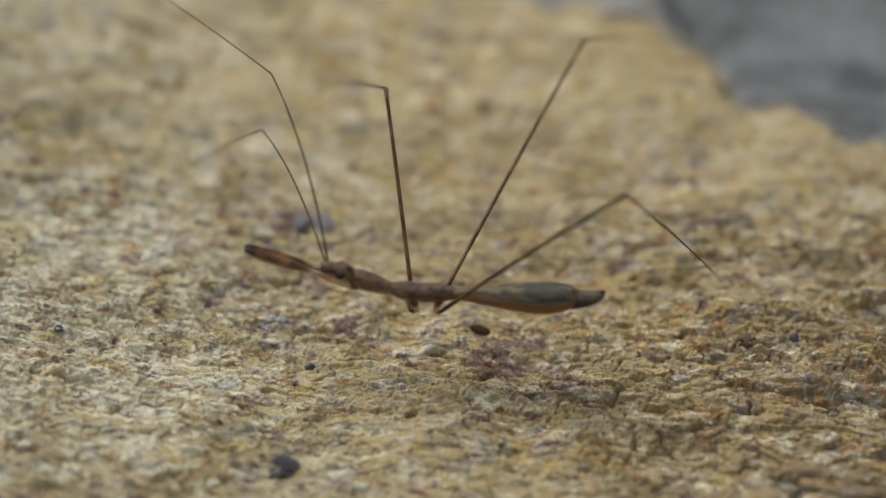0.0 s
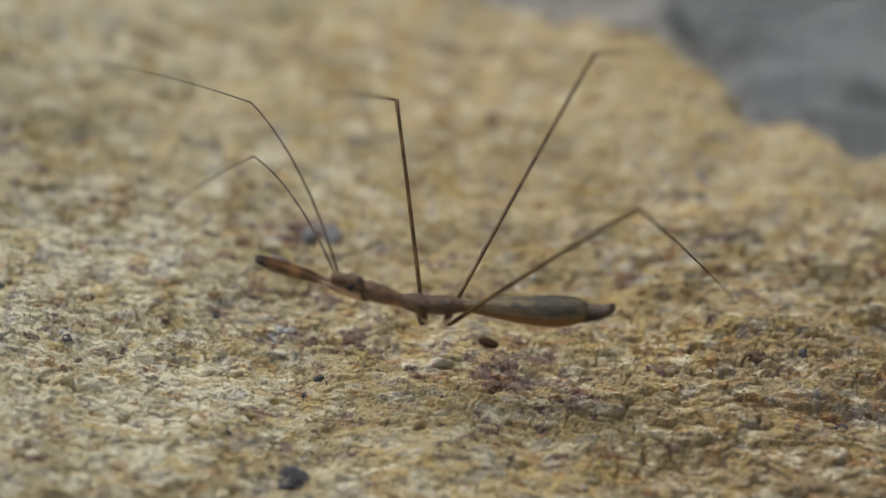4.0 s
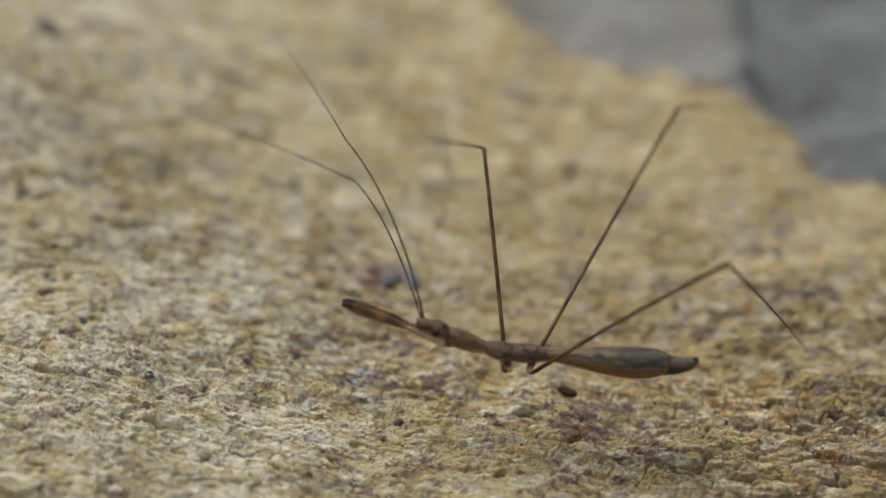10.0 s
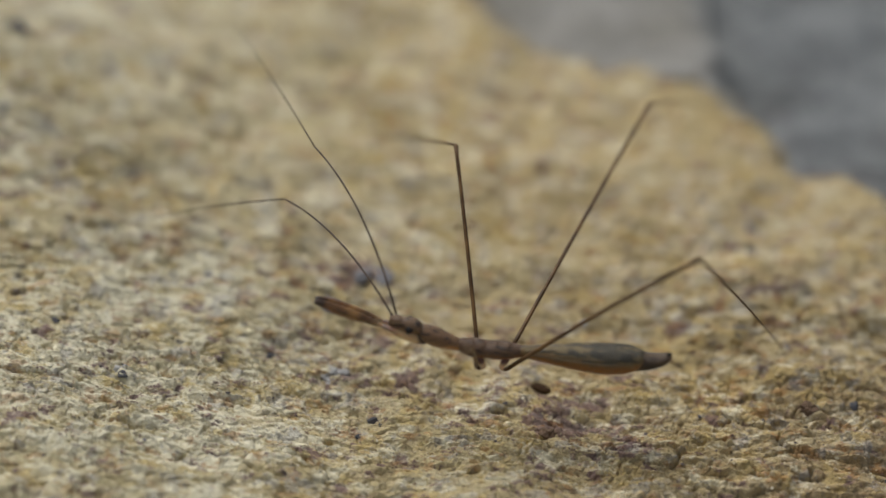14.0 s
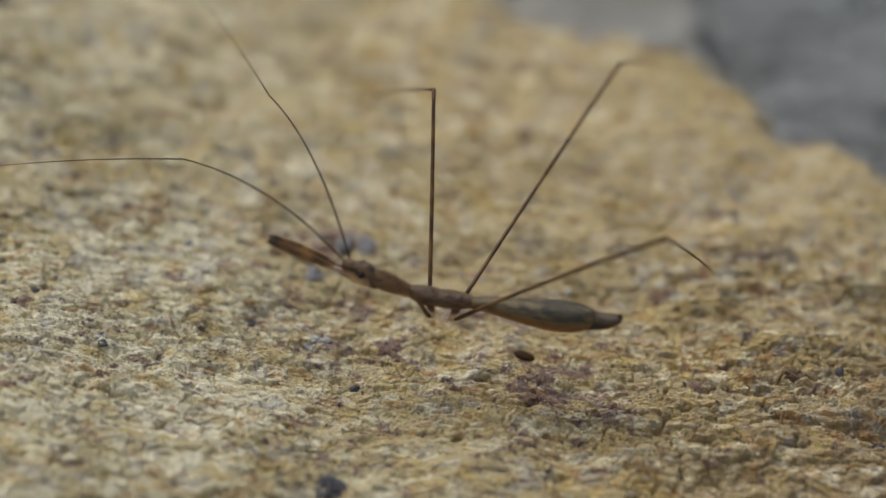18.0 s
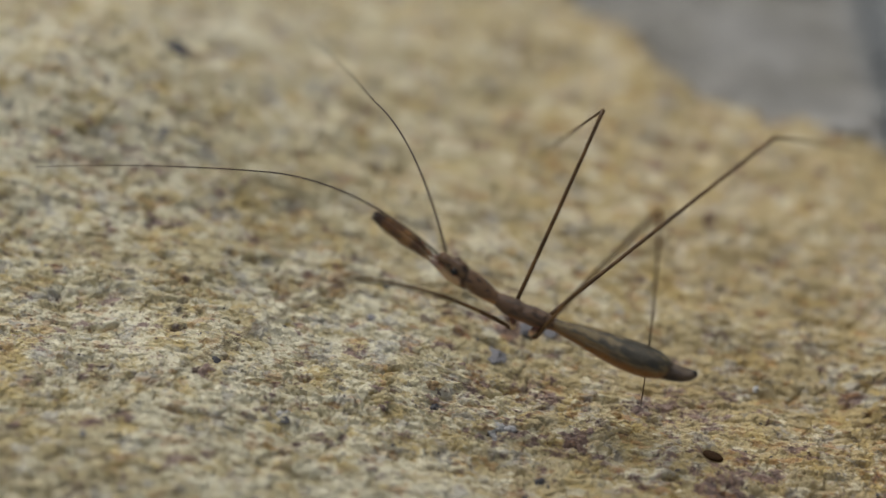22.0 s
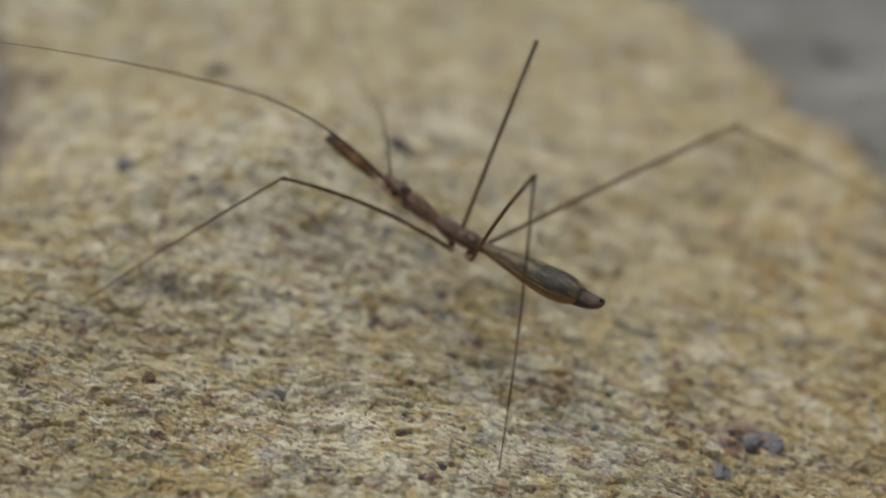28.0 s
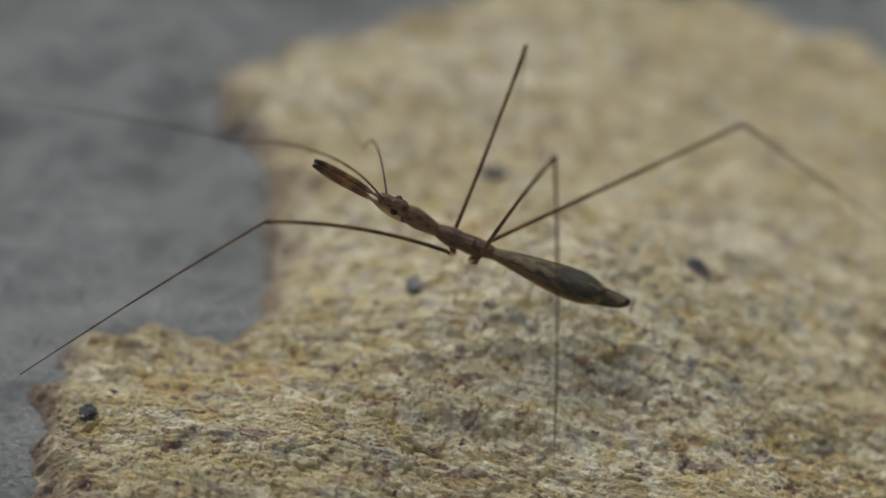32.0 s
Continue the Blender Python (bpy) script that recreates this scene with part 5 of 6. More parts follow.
    walk(leg["far_hind"], [
        (0.0, pose(-0.00095, -0.00050, -0.00055, 0.30, -6.85, -111.16)),
        (9.0, pose(-0.00095, -0.00050, -0.00055, 0.30, -6.85, -111.16)),
        (14.0, pose(-0.00095, -0.00050, -0.00055, 0.30, -6.85, -111.16)),
        (15.0, pose(-0.00095, -0.00050, -0.00055, 0.33, -3.71, -111.52)),
        (15.5, pose(-0.00095, -0.00050, -0.00055, 0.38, -4.84, -112.13)),
        (16.5, pose(-0.00095, -0.00050, -0.00055, 0.33, -5.57, -111.65)),
        (17.5, pose(-0.00095, -0.00050, -0.00055, 0.26, -2.39, -110.61)),
        (18.0, pose(-0.00095, -0.00050, -0.00055, 0.26, -3.41, -110.63)),
        (19.0, pose(-0.00095, -0.00050, -0.00055, 0.25, -1.96, -110.43)),
        (19.5, pose(-0.00095, -0.00050, -0.00055, 0.26, -0.51, -110.98)),
        (20.0, pose(-0.00095, -0.00050, -0.00055, 0.34, -2.91, -113.58)),
        (20.3, pose(-0.00095, -0.00050, -0.00055, 0.36, -2.59, -114.05)),
        (20.5, pose(-0.00095, -0.00050, -0.00055, 0.35, -3.40, -113.80)),
        (20.7, pose(-0.00095, -0.00050, -0.00055, 0.32, -3.04, -113.24)),
        (21.0, pose(-0.00095, -0.00050, -0.00055, 0.53, -5.10, -116.19)),
        (21.5, pose(-0.00095, -0.00050, -0.00055, 0.46, -5.38, -115.43)),
        (22.0, pose(-0.00095, -0.00050, -0.00055, 0.67, -6.75, -117.41)),
        (22.5, pose(-0.00095, -0.00050, -0.00055, 0.69, -5.13, -117.58)),
        (23.0, pose(-0.00095, -0.00050, -0.00055, 0.74, -1.72, -118.43)),
        (23.5, pose(-0.00095, -0.00050, -0.00055, 1.09, 5.58, -108.07)),
        (24.0, pose(-0.00095, -0.00050, -0.00055, 0.98, 7.06, -109.04)),
        (24.5, pose(-0.00095, -0.00050, -0.00055, 0.52, 10.18, -112.09)),
        (25.0, pose(-0.00095, -0.00050, -0.00055, 0.47, 9.38, -112.38)),
        (25.5, pose(-0.00095, -0.00050, -0.00055, 1.71, 15.33, -106.64)),
        (26.5, pose(-0.00095, -0.00050, -0.00055, 1.30, 4.31, -109.03)),
        (27.5, pose(-0.00095, -0.00050, -0.00055, 1.86, 10.62, -104.69)),
        (28.0, pose(-0.00095, -0.00050, -0.00055, 1.82, 11.34, -104.89)),
        (28.5, pose(-0.00095, -0.00050, -0.00055, 1.77, 13.87, -105.14)),
        (29.0, pose(-0.00095, -0.00050, -0.00055, 2.28, 13.11, -102.96)),
        (29.5, pose(-0.00095, -0.00050, -0.00055, 2.56, 8.97, -101.46)),
        (30.0, pose(-0.00095, -0.00050, -0.00055, 2.39, 15.85, -102.29)),
        (30.5, pose(-0.00095, -0.00050, -0.00055, 1.28, 7.68, -107.69)),
        (31.0, pose(-0.00095, -0.00050, -0.00055, 20.80, -66.47, -138.94)),
        (31.5, pose(-0.00095, -0.00050, -0.00055, 10.97, 9.63, -122.73)),
        (32.0, pose(-0.00095, -0.00050, -0.00055, 9.52, 10.64, -130.92))])
    walk(shin["far_hind"], [
        (0.0, pose(0.01918, 0.00000, 0.00000, 2.29, 46.53, 1.66)),
        (9.0, pose(0.01918, 0.00000, 0.00000, 2.29, 46.53, 1.66)),
        (14.0, pose(0.01918, 0.00000, 0.00000, 2.29, 46.53, 1.66)),
        (15.0, pose(0.01918, 0.00000, 0.00000, 0.87, 45.19, -0.31)),
        (15.5, pose(0.01918, 0.00000, 0.00000, 0.65, 44.67, -0.62)),
        (16.5, pose(0.01918, 0.00000, 0.00000, 0.93, 46.78, -0.23)),
        (17.5, pose(0.01918, 0.00000, 0.00000, 0.62, 43.56, -0.68)),
        (18.0, pose(0.01918, 0.00000, 0.00000, 0.01, 45.40, -1.54)),
        (19.0, pose(0.01918, 0.00000, 0.00000, -0.42, 42.81, -2.17)),
        (19.5, pose(0.01918, 0.00000, 0.00000, -0.71, 43.62, -2.58)),
        (20.0, pose(0.01918, 0.00000, 0.00000, -2.71, 44.53, -5.46)),
        (20.3, pose(0.01918, 0.00000, 0.00000, -3.22, 41.48, -6.21)),
        (20.5, pose(0.01918, 0.00000, 0.00000, -4.75, 43.77, -8.46)),
        (20.7, pose(0.01918, 0.00000, 0.00000, -5.17, 42.11, -9.08)),
        (21.0, pose(0.01918, 0.00000, 0.00000, -6.17, 44.70, -10.54)),
        (21.5, pose(0.01918, 0.00000, 0.00000, -3.98, 40.67, -7.30)),
        (22.0, pose(0.01918, 0.00000, 0.00000, -5.34, 38.96, -9.43)),
        (22.5, pose(0.01918, 0.00000, 0.00000, -7.66, 34.06, -13.34)),
        (23.0, pose(0.01918, 0.00000, 0.00000, -6.59, 31.42, -11.35)),
        (23.5, pose(0.01918, 0.00000, 0.00000, -19.16, 24.78, -37.63)),
        (24.0, pose(0.01918, 0.00000, 0.00000, -20.95, 23.08, -42.04)),
        (24.5, pose(0.01918, 0.00000, 0.00000, -20.66, 32.55, -41.42)),
        (25.0, pose(0.01918, 0.00000, 0.00000, -21.31, 40.51, -42.50)),
        (25.5, pose(0.01918, 0.00000, 0.00000, -19.88, 31.98, -40.10)),
        (26.5, pose(0.01918, 0.00000, 0.00000, -19.05, 45.52, -38.79)),
        (27.5, pose(0.01918, 0.00000, 0.00000, -22.08, 33.23, -43.53)),
        (28.0, pose(0.01918, 0.00000, 0.00000, -18.50, 29.20, -36.63)),
        (28.5, pose(0.01918, 0.00000, 0.00000, -15.68, 19.88, -29.87)),
        (29.0, pose(0.01918, 0.00000, 0.00000, -23.81, 23.86, -51.46)),
        (29.5, pose(0.01918, 0.00000, 0.00000, -43.41, 29.77, -93.31)),
        (30.0, pose(0.01918, 0.00000, 0.00000, -39.81, 14.96, -83.95)),
        (30.5, pose(0.01918, 0.00000, 0.00000, -43.93, 16.16, -99.21)),
        (31.0, pose(0.01918, 0.00000, 0.00000, -68.74, 47.73, -142.82)),
        (31.5, pose(0.01918, 0.00000, 0.00000, -17.08, 21.34, -63.35)),
        (32.0, pose(0.01918, 0.00000, 0.00000, -14.46, 6.95, -52.75))])
    walk(feeler["near"], [
        (0.0, pose(0.00499, 0.00020, 0.00193, 4.98, -2.31, -65.15)),
        (1.0, pose(0.00499, 0.00020, 0.00193, 5.07, -0.30, -63.64)),
        (2.0, pose(0.00499, 0.00020, 0.00193, 5.22, 0.29, -61.53)),
        (3.0, pose(0.00499, 0.00020, 0.00193, 5.33, 0.27, -59.95)),
        (4.0, pose(0.00499, 0.00020, 0.00193, 5.38, 1.53, -59.19)),
        (4.5, pose(0.00499, 0.00020, 0.00193, 5.41, 4.22, -58.64)),
        (6.5, pose(0.00499, 0.00020, 0.00193, 5.71, -0.28, -54.04)),
        (7.0, pose(0.00499, 0.00020, 0.00193, 5.74, -3.88, -54.14)),
        (7.5, pose(0.00499, 0.00020, 0.00193, 5.76, -0.75, -53.12)),
        (8.0, pose(0.00499, 0.00020, 0.00193, 5.40, -3.60, -59.42)),
        (8.5, pose(0.00499, 0.00020, 0.00193, 5.38, -5.33, -60.05)),
        (9.0, pose(0.00499, 0.00020, 0.00193, 5.24, -5.85, -62.26)),
        (10.0, pose(0.00499, 0.00020, 0.00193, 5.04, -3.78, -64.53)),
        (11.0, pose(0.00499, 0.00020, 0.00193, 5.18, -4.43, -62.78)),
        (12.0, pose(0.00499, 0.00020, 0.00193, 5.37, -4.67, -60.16)),
        (13.0, pose(0.00499, 0.00020, 0.00193, 5.63, -4.41, -56.08)),
        (14.0, pose(0.00499, 0.00020, 0.00193, 5.91, -1.98, -50.56)),
        (15.0, pose(0.00499, 0.00020, 0.00193, 7.69, -2.81, -46.74)),
        (15.5, pose(0.00499, 0.00020, 0.00193, 7.38, -5.52, -40.19)),
        (16.5, pose(0.00499, 0.00020, 0.00193, 7.90, -4.19, -30.26)),
        (17.5, pose(0.00499, 0.00020, 0.00193, 8.90, -4.57, -27.55)),
        (18.0, pose(0.00499, 0.00020, 0.00193, 9.18, -6.62, -26.41)),
        (19.0, pose(0.00499, 0.00020, 0.00193, 9.51, 2.22, -31.71)),
        (19.5, pose(0.00499, 0.00020, 0.00193, 9.76, 4.87, -30.60)),
        (20.0, pose(0.00499, 0.00020, 0.00193, 15.34, -41.37, 19.25)),
        (20.3, pose(0.00499, 0.00020, 0.00193, 15.17, -36.22, 18.56)),
        (20.5, pose(0.00499, 0.00020, 0.00193, 15.31, -34.65, 17.98)),
        (20.7, pose(0.00499, 0.00020, 0.00193, 15.87, -37.89, 19.04)),
        (21.0, pose(0.00499, 0.00020, 0.00193, 8.37, 8.50, -16.08)),
        (21.5, pose(0.00499, 0.00020, 0.00193, 5.49, 9.80, -19.27)),
        (22.0, pose(0.00499, 0.00020, 0.00193, 5.17, 8.62, -15.24)),
        (22.5, pose(0.00499, 0.00020, 0.00193, 5.36, 12.09, -18.00)),
        (23.0, pose(0.00499, 0.00020, 0.00193, 7.39, 14.99, -17.49)),
        (23.5, pose(0.00499, 0.00020, 0.00193, 13.14, 19.90, -16.29)),
        (24.0, pose(0.00499, 0.00020, 0.00193, 11.12, 28.75, -30.49)),
        (24.5, pose(0.00499, 0.00020, 0.00193, 18.08, 21.35, -22.19)),
        (25.0, pose(0.00499, 0.00020, 0.00193, 20.87, 14.66, -16.03)),
        (25.5, pose(0.00499, 0.00020, 0.00193, 33.82, -42.31, 10.26)),
        (26.5, pose(0.00499, 0.00020, 0.00193, 22.61, -23.16, 3.72)),
        (27.5, pose(0.00499, 0.00020, 0.00193, 17.51, -0.54, -3.44)),
        (28.0, pose(0.00499, 0.00020, 0.00193, 13.56, -24.27, 12.65)),
        (28.5, pose(0.00499, 0.00020, 0.00193, 13.90, -28.38, 15.20)),
        (29.0, pose(0.00499, 0.00020, 0.00193, 20.21, -37.41, 19.72)),
        (29.5, pose(0.00499, 0.00020, 0.00193, 24.71, -39.34, 18.31)),
        (30.0, pose(0.00499, 0.00020, 0.00193, 26.81, -30.98, 7.67)),
        (30.5, pose(0.00499, 0.00020, 0.00193, 24.27, -36.05, 8.70)),
        (31.0, pose(0.00499, 0.00020, 0.00193, 27.49, -30.47, 12.40)),
        (31.5, pose(0.00499, 0.00020, 0.00193, 30.30, -32.98, 16.54)),
        (32.0, pose(0.00499, 0.00020, 0.00193, 38.55, -38.31, 16.75))])
    walk(whip["near"], [
        (0.0, pose(0.01078, 0.00000, 0.00000, 12.06, 51.40, 24.77)),
        (1.0, pose(0.01078, 0.00000, 0.00000, 15.15, 48.56, 32.85)),
        (2.0, pose(0.01078, 0.00000, 0.00000, 15.60, 47.35, 34.70)),
        (3.0, pose(0.01078, 0.00000, 0.00000, 16.29, 48.77, 35.04)),
        (4.0, pose(0.01078, 0.00000, 0.00000, 15.34, 49.41, 32.62)),
        (4.5, pose(0.01078, 0.00000, 0.00000, 10.79, 46.89, 24.56)),
        (6.5, pose(0.01078, 0.00000, 0.00000, 9.70, 50.67, 20.32)),
        (7.0, pose(0.01078, 0.00000, 0.00000, 8.34, 49.50, 17.97)),
        (7.5, pose(0.01078, 0.00000, 0.00000, 7.72, 42.32, 19.78)),
        (8.0, pose(0.01078, 0.00000, 0.00000, 12.86, 33.26, 41.34)),
        (8.5, pose(0.01078, 0.00000, 0.00000, 9.11, 28.37, 34.99)),
        (9.0, pose(0.01078, 0.00000, 0.00000, 7.52, 19.55, 41.76)),
        (10.0, pose(0.01078, 0.00000, 0.00000, 3.78, 12.39, 33.80)),
        (11.0, pose(0.01078, 0.00000, 0.00000, 4.14, 14.59, 31.56)),
        (12.0, pose(0.01078, 0.00000, 0.00000, 4.00, 15.59, 28.65)),
        (13.0, pose(0.01078, 0.00000, 0.00000, 9.71, 28.99, 36.38)),
        (14.0, pose(0.01078, 0.00000, 0.00000, 9.55, 34.05, 30.52)),
        (15.0, pose(0.01078, 0.00000, 0.00000, 13.59, 38.30, 37.89)),
        (15.5, pose(0.01078, 0.00000, 0.00000, 10.80, 27.34, 42.48)),
        (16.5, pose(0.01078, 0.00000, 0.00000, 5.47, 22.13, 27.44)),
        (17.5, pose(0.01078, 0.00000, 0.00000, 7.41, 27.99, 29.13)),
        (18.0, pose(0.01078, 0.00000, 0.00000, 5.30, 23.39, 25.22)),
        (19.0, pose(0.01078, 0.00000, 0.00000, -0.81, -2.68, 33.80)),
        (19.5, pose(0.01078, 0.00000, 0.00000, -1.49, -3.46, 46.48)),
        (20.0, pose(0.01078, 0.00000, 0.00000, -11.86, 41.80, -30.45)),
        (20.3, pose(0.01078, 0.00000, 0.00000, -6.26, 37.65, -18.21)),
        (20.5, pose(0.01078, 0.00000, 0.00000, -5.63, 32.20, -19.34)),
        (20.7, pose(0.01078, 0.00000, 0.00000, -10.03, 34.67, -31.40)),
        (21.0, pose(0.01078, 0.00000, 0.00000, -3.93, -9.12, 46.60)),
        (21.5, pose(0.01078, 0.00000, 0.00000, -2.06, -5.64, 40.04)),
        (22.0, pose(0.01078, 0.00000, 0.00000, 1.21, 3.97, 33.81)),
        (22.5, pose(0.01078, 0.00000, 0.00000, 0.14, 0.44, 35.24)),
        (23.0, pose(0.01078, 0.00000, 0.00000, 0.35, 1.00, 38.37)),
        (23.5, pose(0.01078, 0.00000, 0.00000, 1.39, 4.70, 33.05)),
        (24.0, pose(0.01078, 0.00000, 0.00000, -2.41, -6.57, 40.29)),
        (24.5, pose(0.01078, 0.00000, 0.00000, 0.04, 0.13, 36.82)),
        (25.0, pose(0.01078, 0.00000, 0.00000, 1.45, 3.41, 46.22)),
        (25.5, pose(0.01078, 0.00000, 0.00000, -10.96, 50.84, -22.83)),
        (26.5, pose(0.01078, 0.00000, 0.00000, 5.36, 25.00, 23.84)),
        (27.5, pose(0.01078, 0.00000, 0.00000, -3.56, -7.64, 49.94)),
        (28.0, pose(0.01078, 0.00000, 0.00000, 0.05, 0.17, 29.46)),
        (28.5, pose(0.01078, 0.00000, 0.00000, 0.03, 0.10, 29.30)),
        (29.0, pose(0.01078, 0.00000, 0.00000, 2.44, 27.21, 10.07)),
        (29.5, pose(0.01078, 0.00000, 0.00000, -3.57, 34.44, -11.49)),
        (30.0, pose(0.01078, 0.00000, 0.00000, -0.99, 26.95, -4.12)),
        (30.5, pose(0.01078, 0.00000, 0.00000, -1.10, 29.38, -4.19)),
        (31.0, pose(0.01078, 0.00000, 0.00000, 1.03, 26.83, 4.32)),
        (31.5, pose(0.01078, 0.00000, 0.00000, -2.67, 30.75, -9.69)),
        (32.0, pose(0.01078, 0.00000, 0.00000, -6.20, 25.05, -27.41))])
    walk(feeler["far"], [
        (0.0, pose(0.00499, -0.00020, 0.00193, 5.47, -26.34, -68.29)),
        (1.0, pose(0.00499, -0.00020, 0.00193, 5.60, -25.33, -66.21)),
        (2.0, pose(0.00499, -0.00020, 0.00193, 5.66, -21.87, -63.30)),
        (3.0, pose(0.00499, -0.00020, 0.00193, 5.94, -22.71, -60.06)),
        (4.0, pose(0.00499, -0.00020, 0.00193, 5.93, -20.35, -58.53)),
        (4.5, pose(0.00499, -0.00020, 0.00193, 5.68, -15.35, -59.35)),
        (6.5, pose(0.00499, -0.00020, 0.00193, 5.71, -16.66, -59.55)),
        (7.0, pose(0.00499, -0.00020, 0.00193, 5.74, -18.83, -60.36)),
        (7.5, pose(0.00499, -0.00020, 0.00193, 5.59, -14.87, -60.34)),
        (8.0, pose(0.00499, -0.00020, 0.00193, 5.65, -18.81, -61.62)),
        (8.5, pose(0.00499, -0.00020, 0.00193, 5.62, -17.44, -61.28)),
        (9.0, pose(0.00499, -0.00020, 0.00193, 5.62, -17.08, -61.09)),
        (10.0, pose(0.00499, -0.00020, 0.00193, 5.94, -22.97, -60.24)),
        (11.0, pose(0.00499, -0.00020, 0.00193, 6.14, -28.94, -62.43)),
        (12.0, pose(0.00499, -0.00020, 0.00193, 5.74, -22.04, -62.34)),
        (13.0, pose(0.00499, -0.00020, 0.00193, 7.19, -37.31, -58.30)),
        (14.0, pose(0.00499, -0.00020, 0.00193, 5.76, -18.16, -59.70)),
        (15.0, pose(0.00499, -0.00020, 0.00193, 6.43, -15.83, -62.50)),
        (15.5, pose(0.00499, -0.00020, 0.00193, 6.40, -20.46, -58.20)),
        (16.5, pose(0.00499, -0.00020, 0.00193, 5.90, -16.15, -55.82)),
        (17.5, pose(0.00499, -0.00020, 0.00193, 5.87, -8.27, -55.01)),
        (18.0, pose(0.00499, -0.00020, 0.00193, 5.42, -10.62, -57.02)),
        (19.0, pose(0.00499, -0.00020, 0.00193, 8.57, -22.36, -47.28)),
        (19.5, pose(0.00499, -0.00020, 0.00193, 6.60, -6.12, -50.80)),
        (20.0, pose(0.00499, -0.00020, 0.00193, 5.33, -11.27, -43.34)),
        (20.3, pose(0.00499, -0.00020, 0.00193, 4.07, -3.79, -45.99)),
        (20.5, pose(0.00499, -0.00020, 0.00193, 4.57, -6.89, -43.96)),
        (20.7, pose(0.00499, -0.00020, 0.00193, 3.94, -6.08, -47.01)),
        (21.0, pose(0.00499, -0.00020, 0.00193, 3.37, -5.17, -47.41)),
        (21.5, pose(0.00499, -0.00020, 0.00193, -1.10, 0.92, -52.61)),
        (22.0, pose(0.00499, -0.00020, 0.00193, -3.10, 0.78, -51.94)),
        (22.5, pose(0.00499, -0.00020, 0.00193, -4.45, 7.42, -55.40)),
        (23.0, pose(0.00499, -0.00020, 0.00193, -3.03, 11.43, -52.44)),
        (23.5, pose(0.00499, -0.00020, 0.00193, -1.13, 24.09, -57.19)),
        (24.0, pose(0.00499, -0.00020, 0.00193, 1.40, 27.69, -56.41)),
        (24.5, pose(0.00499, -0.00020, 0.00193, 3.89, 34.31, -58.69)),
        (25.0, pose(0.00499, -0.00020, 0.00193, 10.05, 23.86, -49.78)),
        (25.5, pose(0.00499, -0.00020, 0.00193, 12.26, 31.64, -52.25)),
        (26.5, pose(0.00499, -0.00020, 0.00193, 13.41, 30.49, -46.92)),
        (27.5, pose(0.00499, -0.00020, 0.00193, 15.23, 25.55, -37.82)),
        (28.0, pose(0.00499, -0.00020, 0.00193, 12.46, 21.12, -42.61)),
        (28.5, pose(0.00499, -0.00020, 0.00193, 12.70, 12.23, -40.87)),
        (29.0, pose(0.00499, -0.00020, 0.00193, 11.92, 22.02, -42.67)),
        (29.5, pose(0.00499, -0.00020, 0.00193, 12.03, 20.20, -45.03)),
        (30.0, pose(0.00499, -0.00020, 0.00193, 11.02, 32.30, -49.10)),
        (30.5, pose(0.00499, -0.00020, 0.00193, 10.41, 23.13, -47.61)),
        (31.0, pose(0.00499, -0.00020, 0.00193, 9.00, 36.52, -49.83)),
        (31.5, pose(0.00499, -0.00020, 0.00193, 4.96, 37.27, -55.83)),
        (32.0, pose(0.00499, -0.00020, 0.00193, -5.91, 56.25, -73.78))])
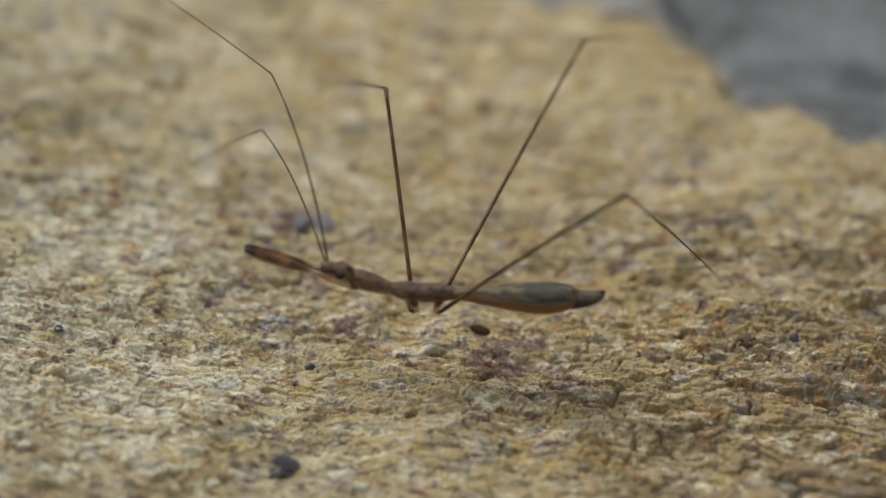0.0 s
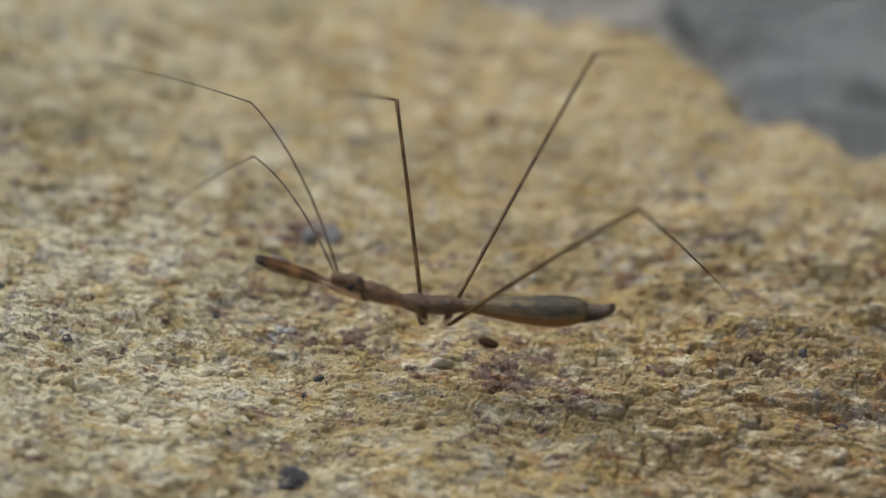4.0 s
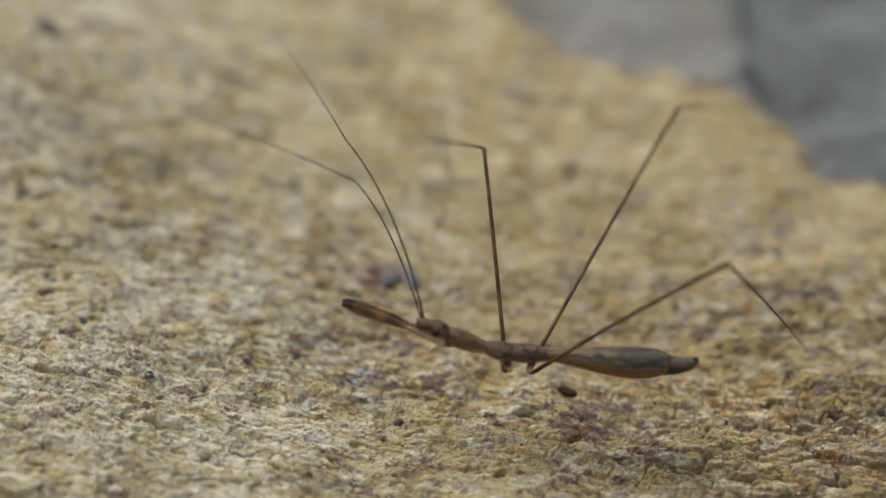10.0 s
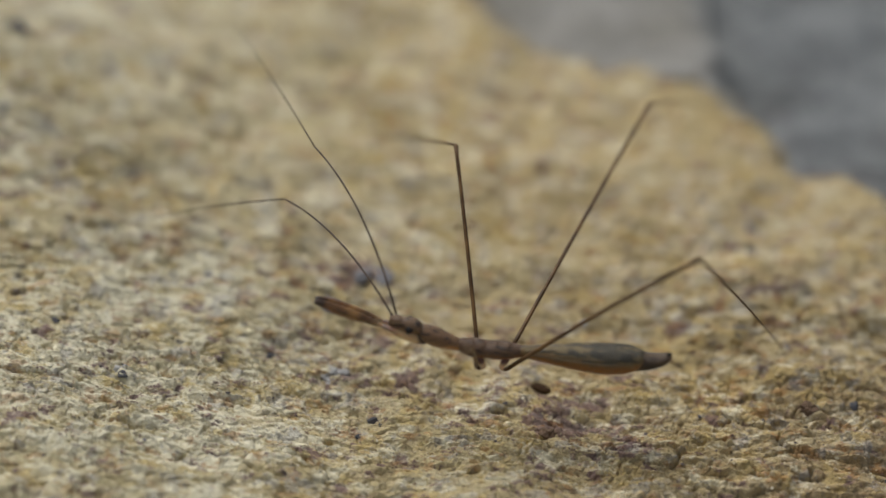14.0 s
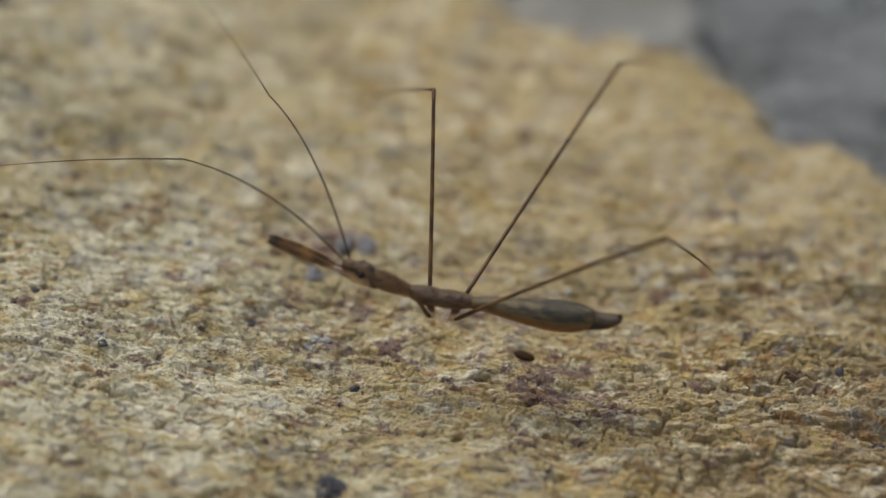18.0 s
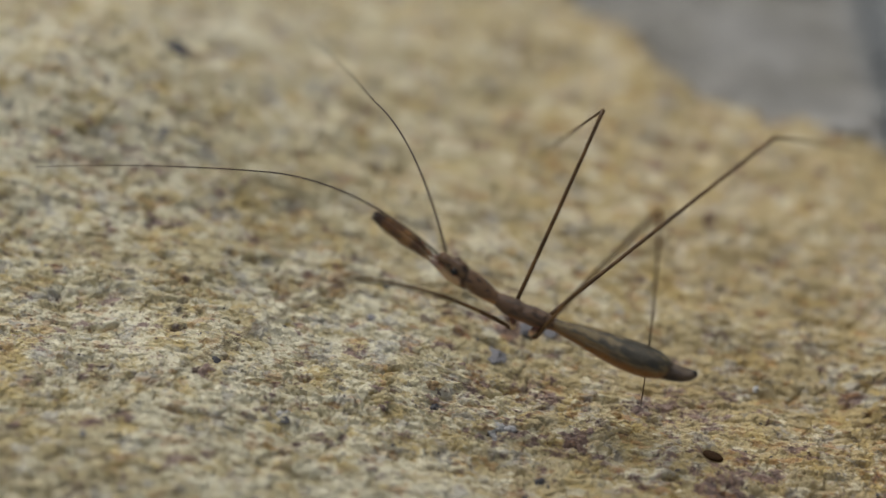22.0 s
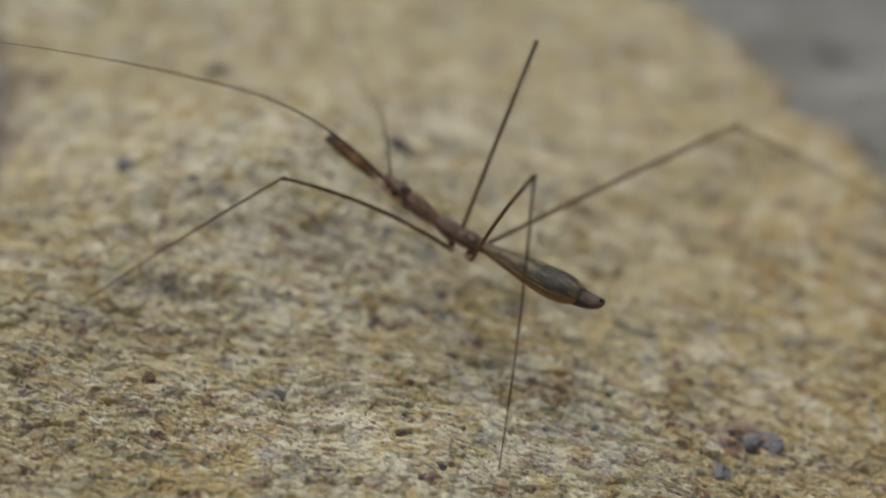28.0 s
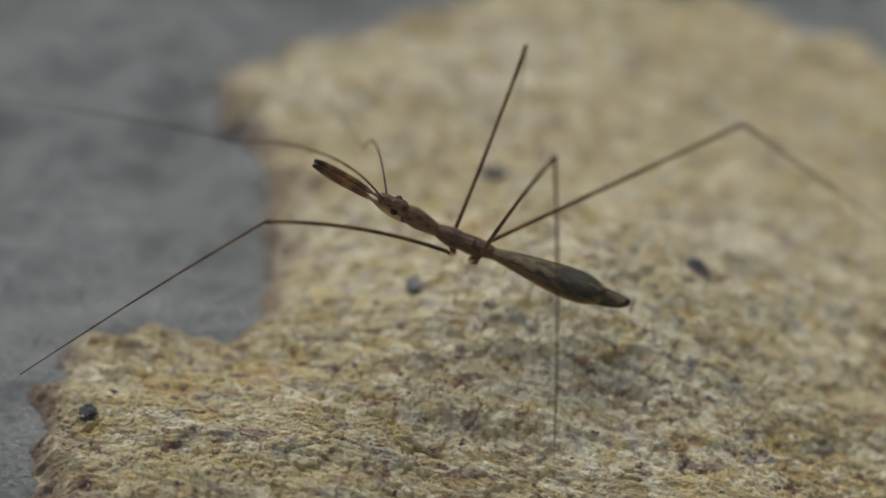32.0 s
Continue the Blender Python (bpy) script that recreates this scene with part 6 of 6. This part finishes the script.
    walk(whip["far"], [
        (0.0, pose(0.01092, 0.00000, 0.00000, 6.04, 23.09, 28.96)),
        (1.0, pose(0.01092, 0.00000, 0.00000, 7.55, 26.20, 31.66)),
        (2.0, pose(0.01092, 0.00000, 0.00000, 8.00, 27.33, 32.10)),
        (3.0, pose(0.01092, 0.00000, 0.00000, 9.70, 34.28, 30.76)),
        (4.0, pose(0.01092, 0.00000, 0.00000, 8.72, 35.35, 26.90)),
        (4.5, pose(0.01092, 0.00000, 0.00000, 6.79, 29.09, 25.74)),
        (6.5, pose(0.01092, 0.00000, 0.00000, 2.67, 30.25, 9.85)),
        (7.0, pose(0.01092, 0.00000, 0.00000, 2.31, 34.03, 7.55)),
        (7.5, pose(0.01092, 0.00000, 0.00000, -0.44, 26.03, -1.92)),
        (8.0, pose(0.01092, 0.00000, 0.00000, -0.57, 31.71, -2.02)),
        (8.5, pose(0.01092, 0.00000, 0.00000, -1.09, 29.10, -4.20)),
        (9.0, pose(0.01092, 0.00000, 0.00000, -1.46, 26.91, -6.10)),
        (10.0, pose(0.01092, 0.00000, 0.00000, -1.75, 30.61, -6.39)),
        (11.0, pose(0.01092, 0.00000, 0.00000, -2.98, 31.77, -10.45)),
        (12.0, pose(0.01092, 0.00000, 0.00000, -1.41, 19.53, -8.17)),
        (13.0, pose(0.01092, 0.00000, 0.00000, -1.89, 39.07, -5.31)),
        (14.0, pose(0.01092, 0.00000, 0.00000, -0.55, 19.89, -3.12)),
        (15.0, pose(0.01092, 0.00000, 0.00000, 0.64, 26.32, 2.72)),
        (15.5, pose(0.01092, 0.00000, 0.00000, -0.08, 34.24, -0.27)),
        (16.5, pose(0.01092, 0.00000, 0.00000, -1.30, 30.78, -4.73)),
        (17.5, pose(0.01092, 0.00000, 0.00000, -1.87, 23.71, -8.89)),
        (18.0, pose(0.01092, 0.00000, 0.00000, -1.27, 25.63, -5.58)),
        (19.0, pose(0.01092, 0.00000, 0.00000, -4.43, 35.45, -13.81)),
        (19.5, pose(0.01092, 0.00000, 0.00000, 0.65, 20.97, 3.54)),
        (20.0, pose(0.01092, 0.00000, 0.00000, -2.80, 33.98, -9.16)),
        (20.3, pose(0.01092, 0.00000, 0.00000, -0.39, 26.06, -1.69)),
        (20.5, pose(0.01092, 0.00000, 0.00000, -1.59, 33.23, -5.33)),
        (20.7, pose(0.01092, 0.00000, 0.00000, -0.54, 30.92, -1.94)),
        (21.0, pose(0.01092, 0.00000, 0.00000, -2.51, 29.66, -9.47)),
        (21.5, pose(0.01092, 0.00000, 0.00000, -0.38, 23.92, -1.78)),
        (22.0, pose(0.01092, 0.00000, 0.00000, -1.10, 30.19, -4.09)),
        (22.5, pose(0.01092, 0.00000, 0.00000, -0.75, 23.53, -3.61)),
        (23.0, pose(0.01092, 0.00000, 0.00000, -1.61, 27.24, -6.64)),
        (23.5, pose(0.01092, 0.00000, 0.00000, -0.84, 21.70, -4.37)),
        (24.0, pose(0.01092, 0.00000, 0.00000, -2.03, 16.94, -13.55)),
        (24.5, pose(0.01092, 0.00000, 0.00000, -0.98, 16.92, -6.55)),
        (25.0, pose(0.01092, 0.00000, 0.00000, -3.67, 25.35, -16.21)),
        (25.5, pose(0.01092, 0.00000, 0.00000, 0.02, 0.21, 10.71)),
        (26.5, pose(0.01092, 0.00000, 0.00000, -3.66, -23.82, 17.25)),
        (27.5, pose(0.01092, 0.00000, 0.00000, -3.44, -32.46, 11.77)),
        (28.0, pose(0.01092, 0.00000, 0.00000, -5.56, -28.74, 21.45)),
        (28.5, pose(0.01092, 0.00000, 0.00000, -2.91, -15.39, 21.28)),
        (29.0, pose(0.01092, 0.00000, 0.00000, -1.40, -9.43, 16.84)),
        (29.5, pose(0.01092, 0.00000, 0.00000, -0.42, 18.93, -2.51)),
        (30.0, pose(0.01092, 0.00000, 0.00000, 0.31, 5.60, 6.41)),
        (30.5, pose(0.01092, 0.00000, 0.00000, -0.66, 19.14, -3.90)),
        (31.0, pose(0.01092, 0.00000, 0.00000, -0.19, -2.39, 9.03)),
        (31.5, pose(0.01092, 0.00000, 0.00000, -0.40, 15.33, -2.99)),
        (32.0, pose(0.01092, 0.00000, 0.00000, -1.13, -10.07, 12.81))])


motions()
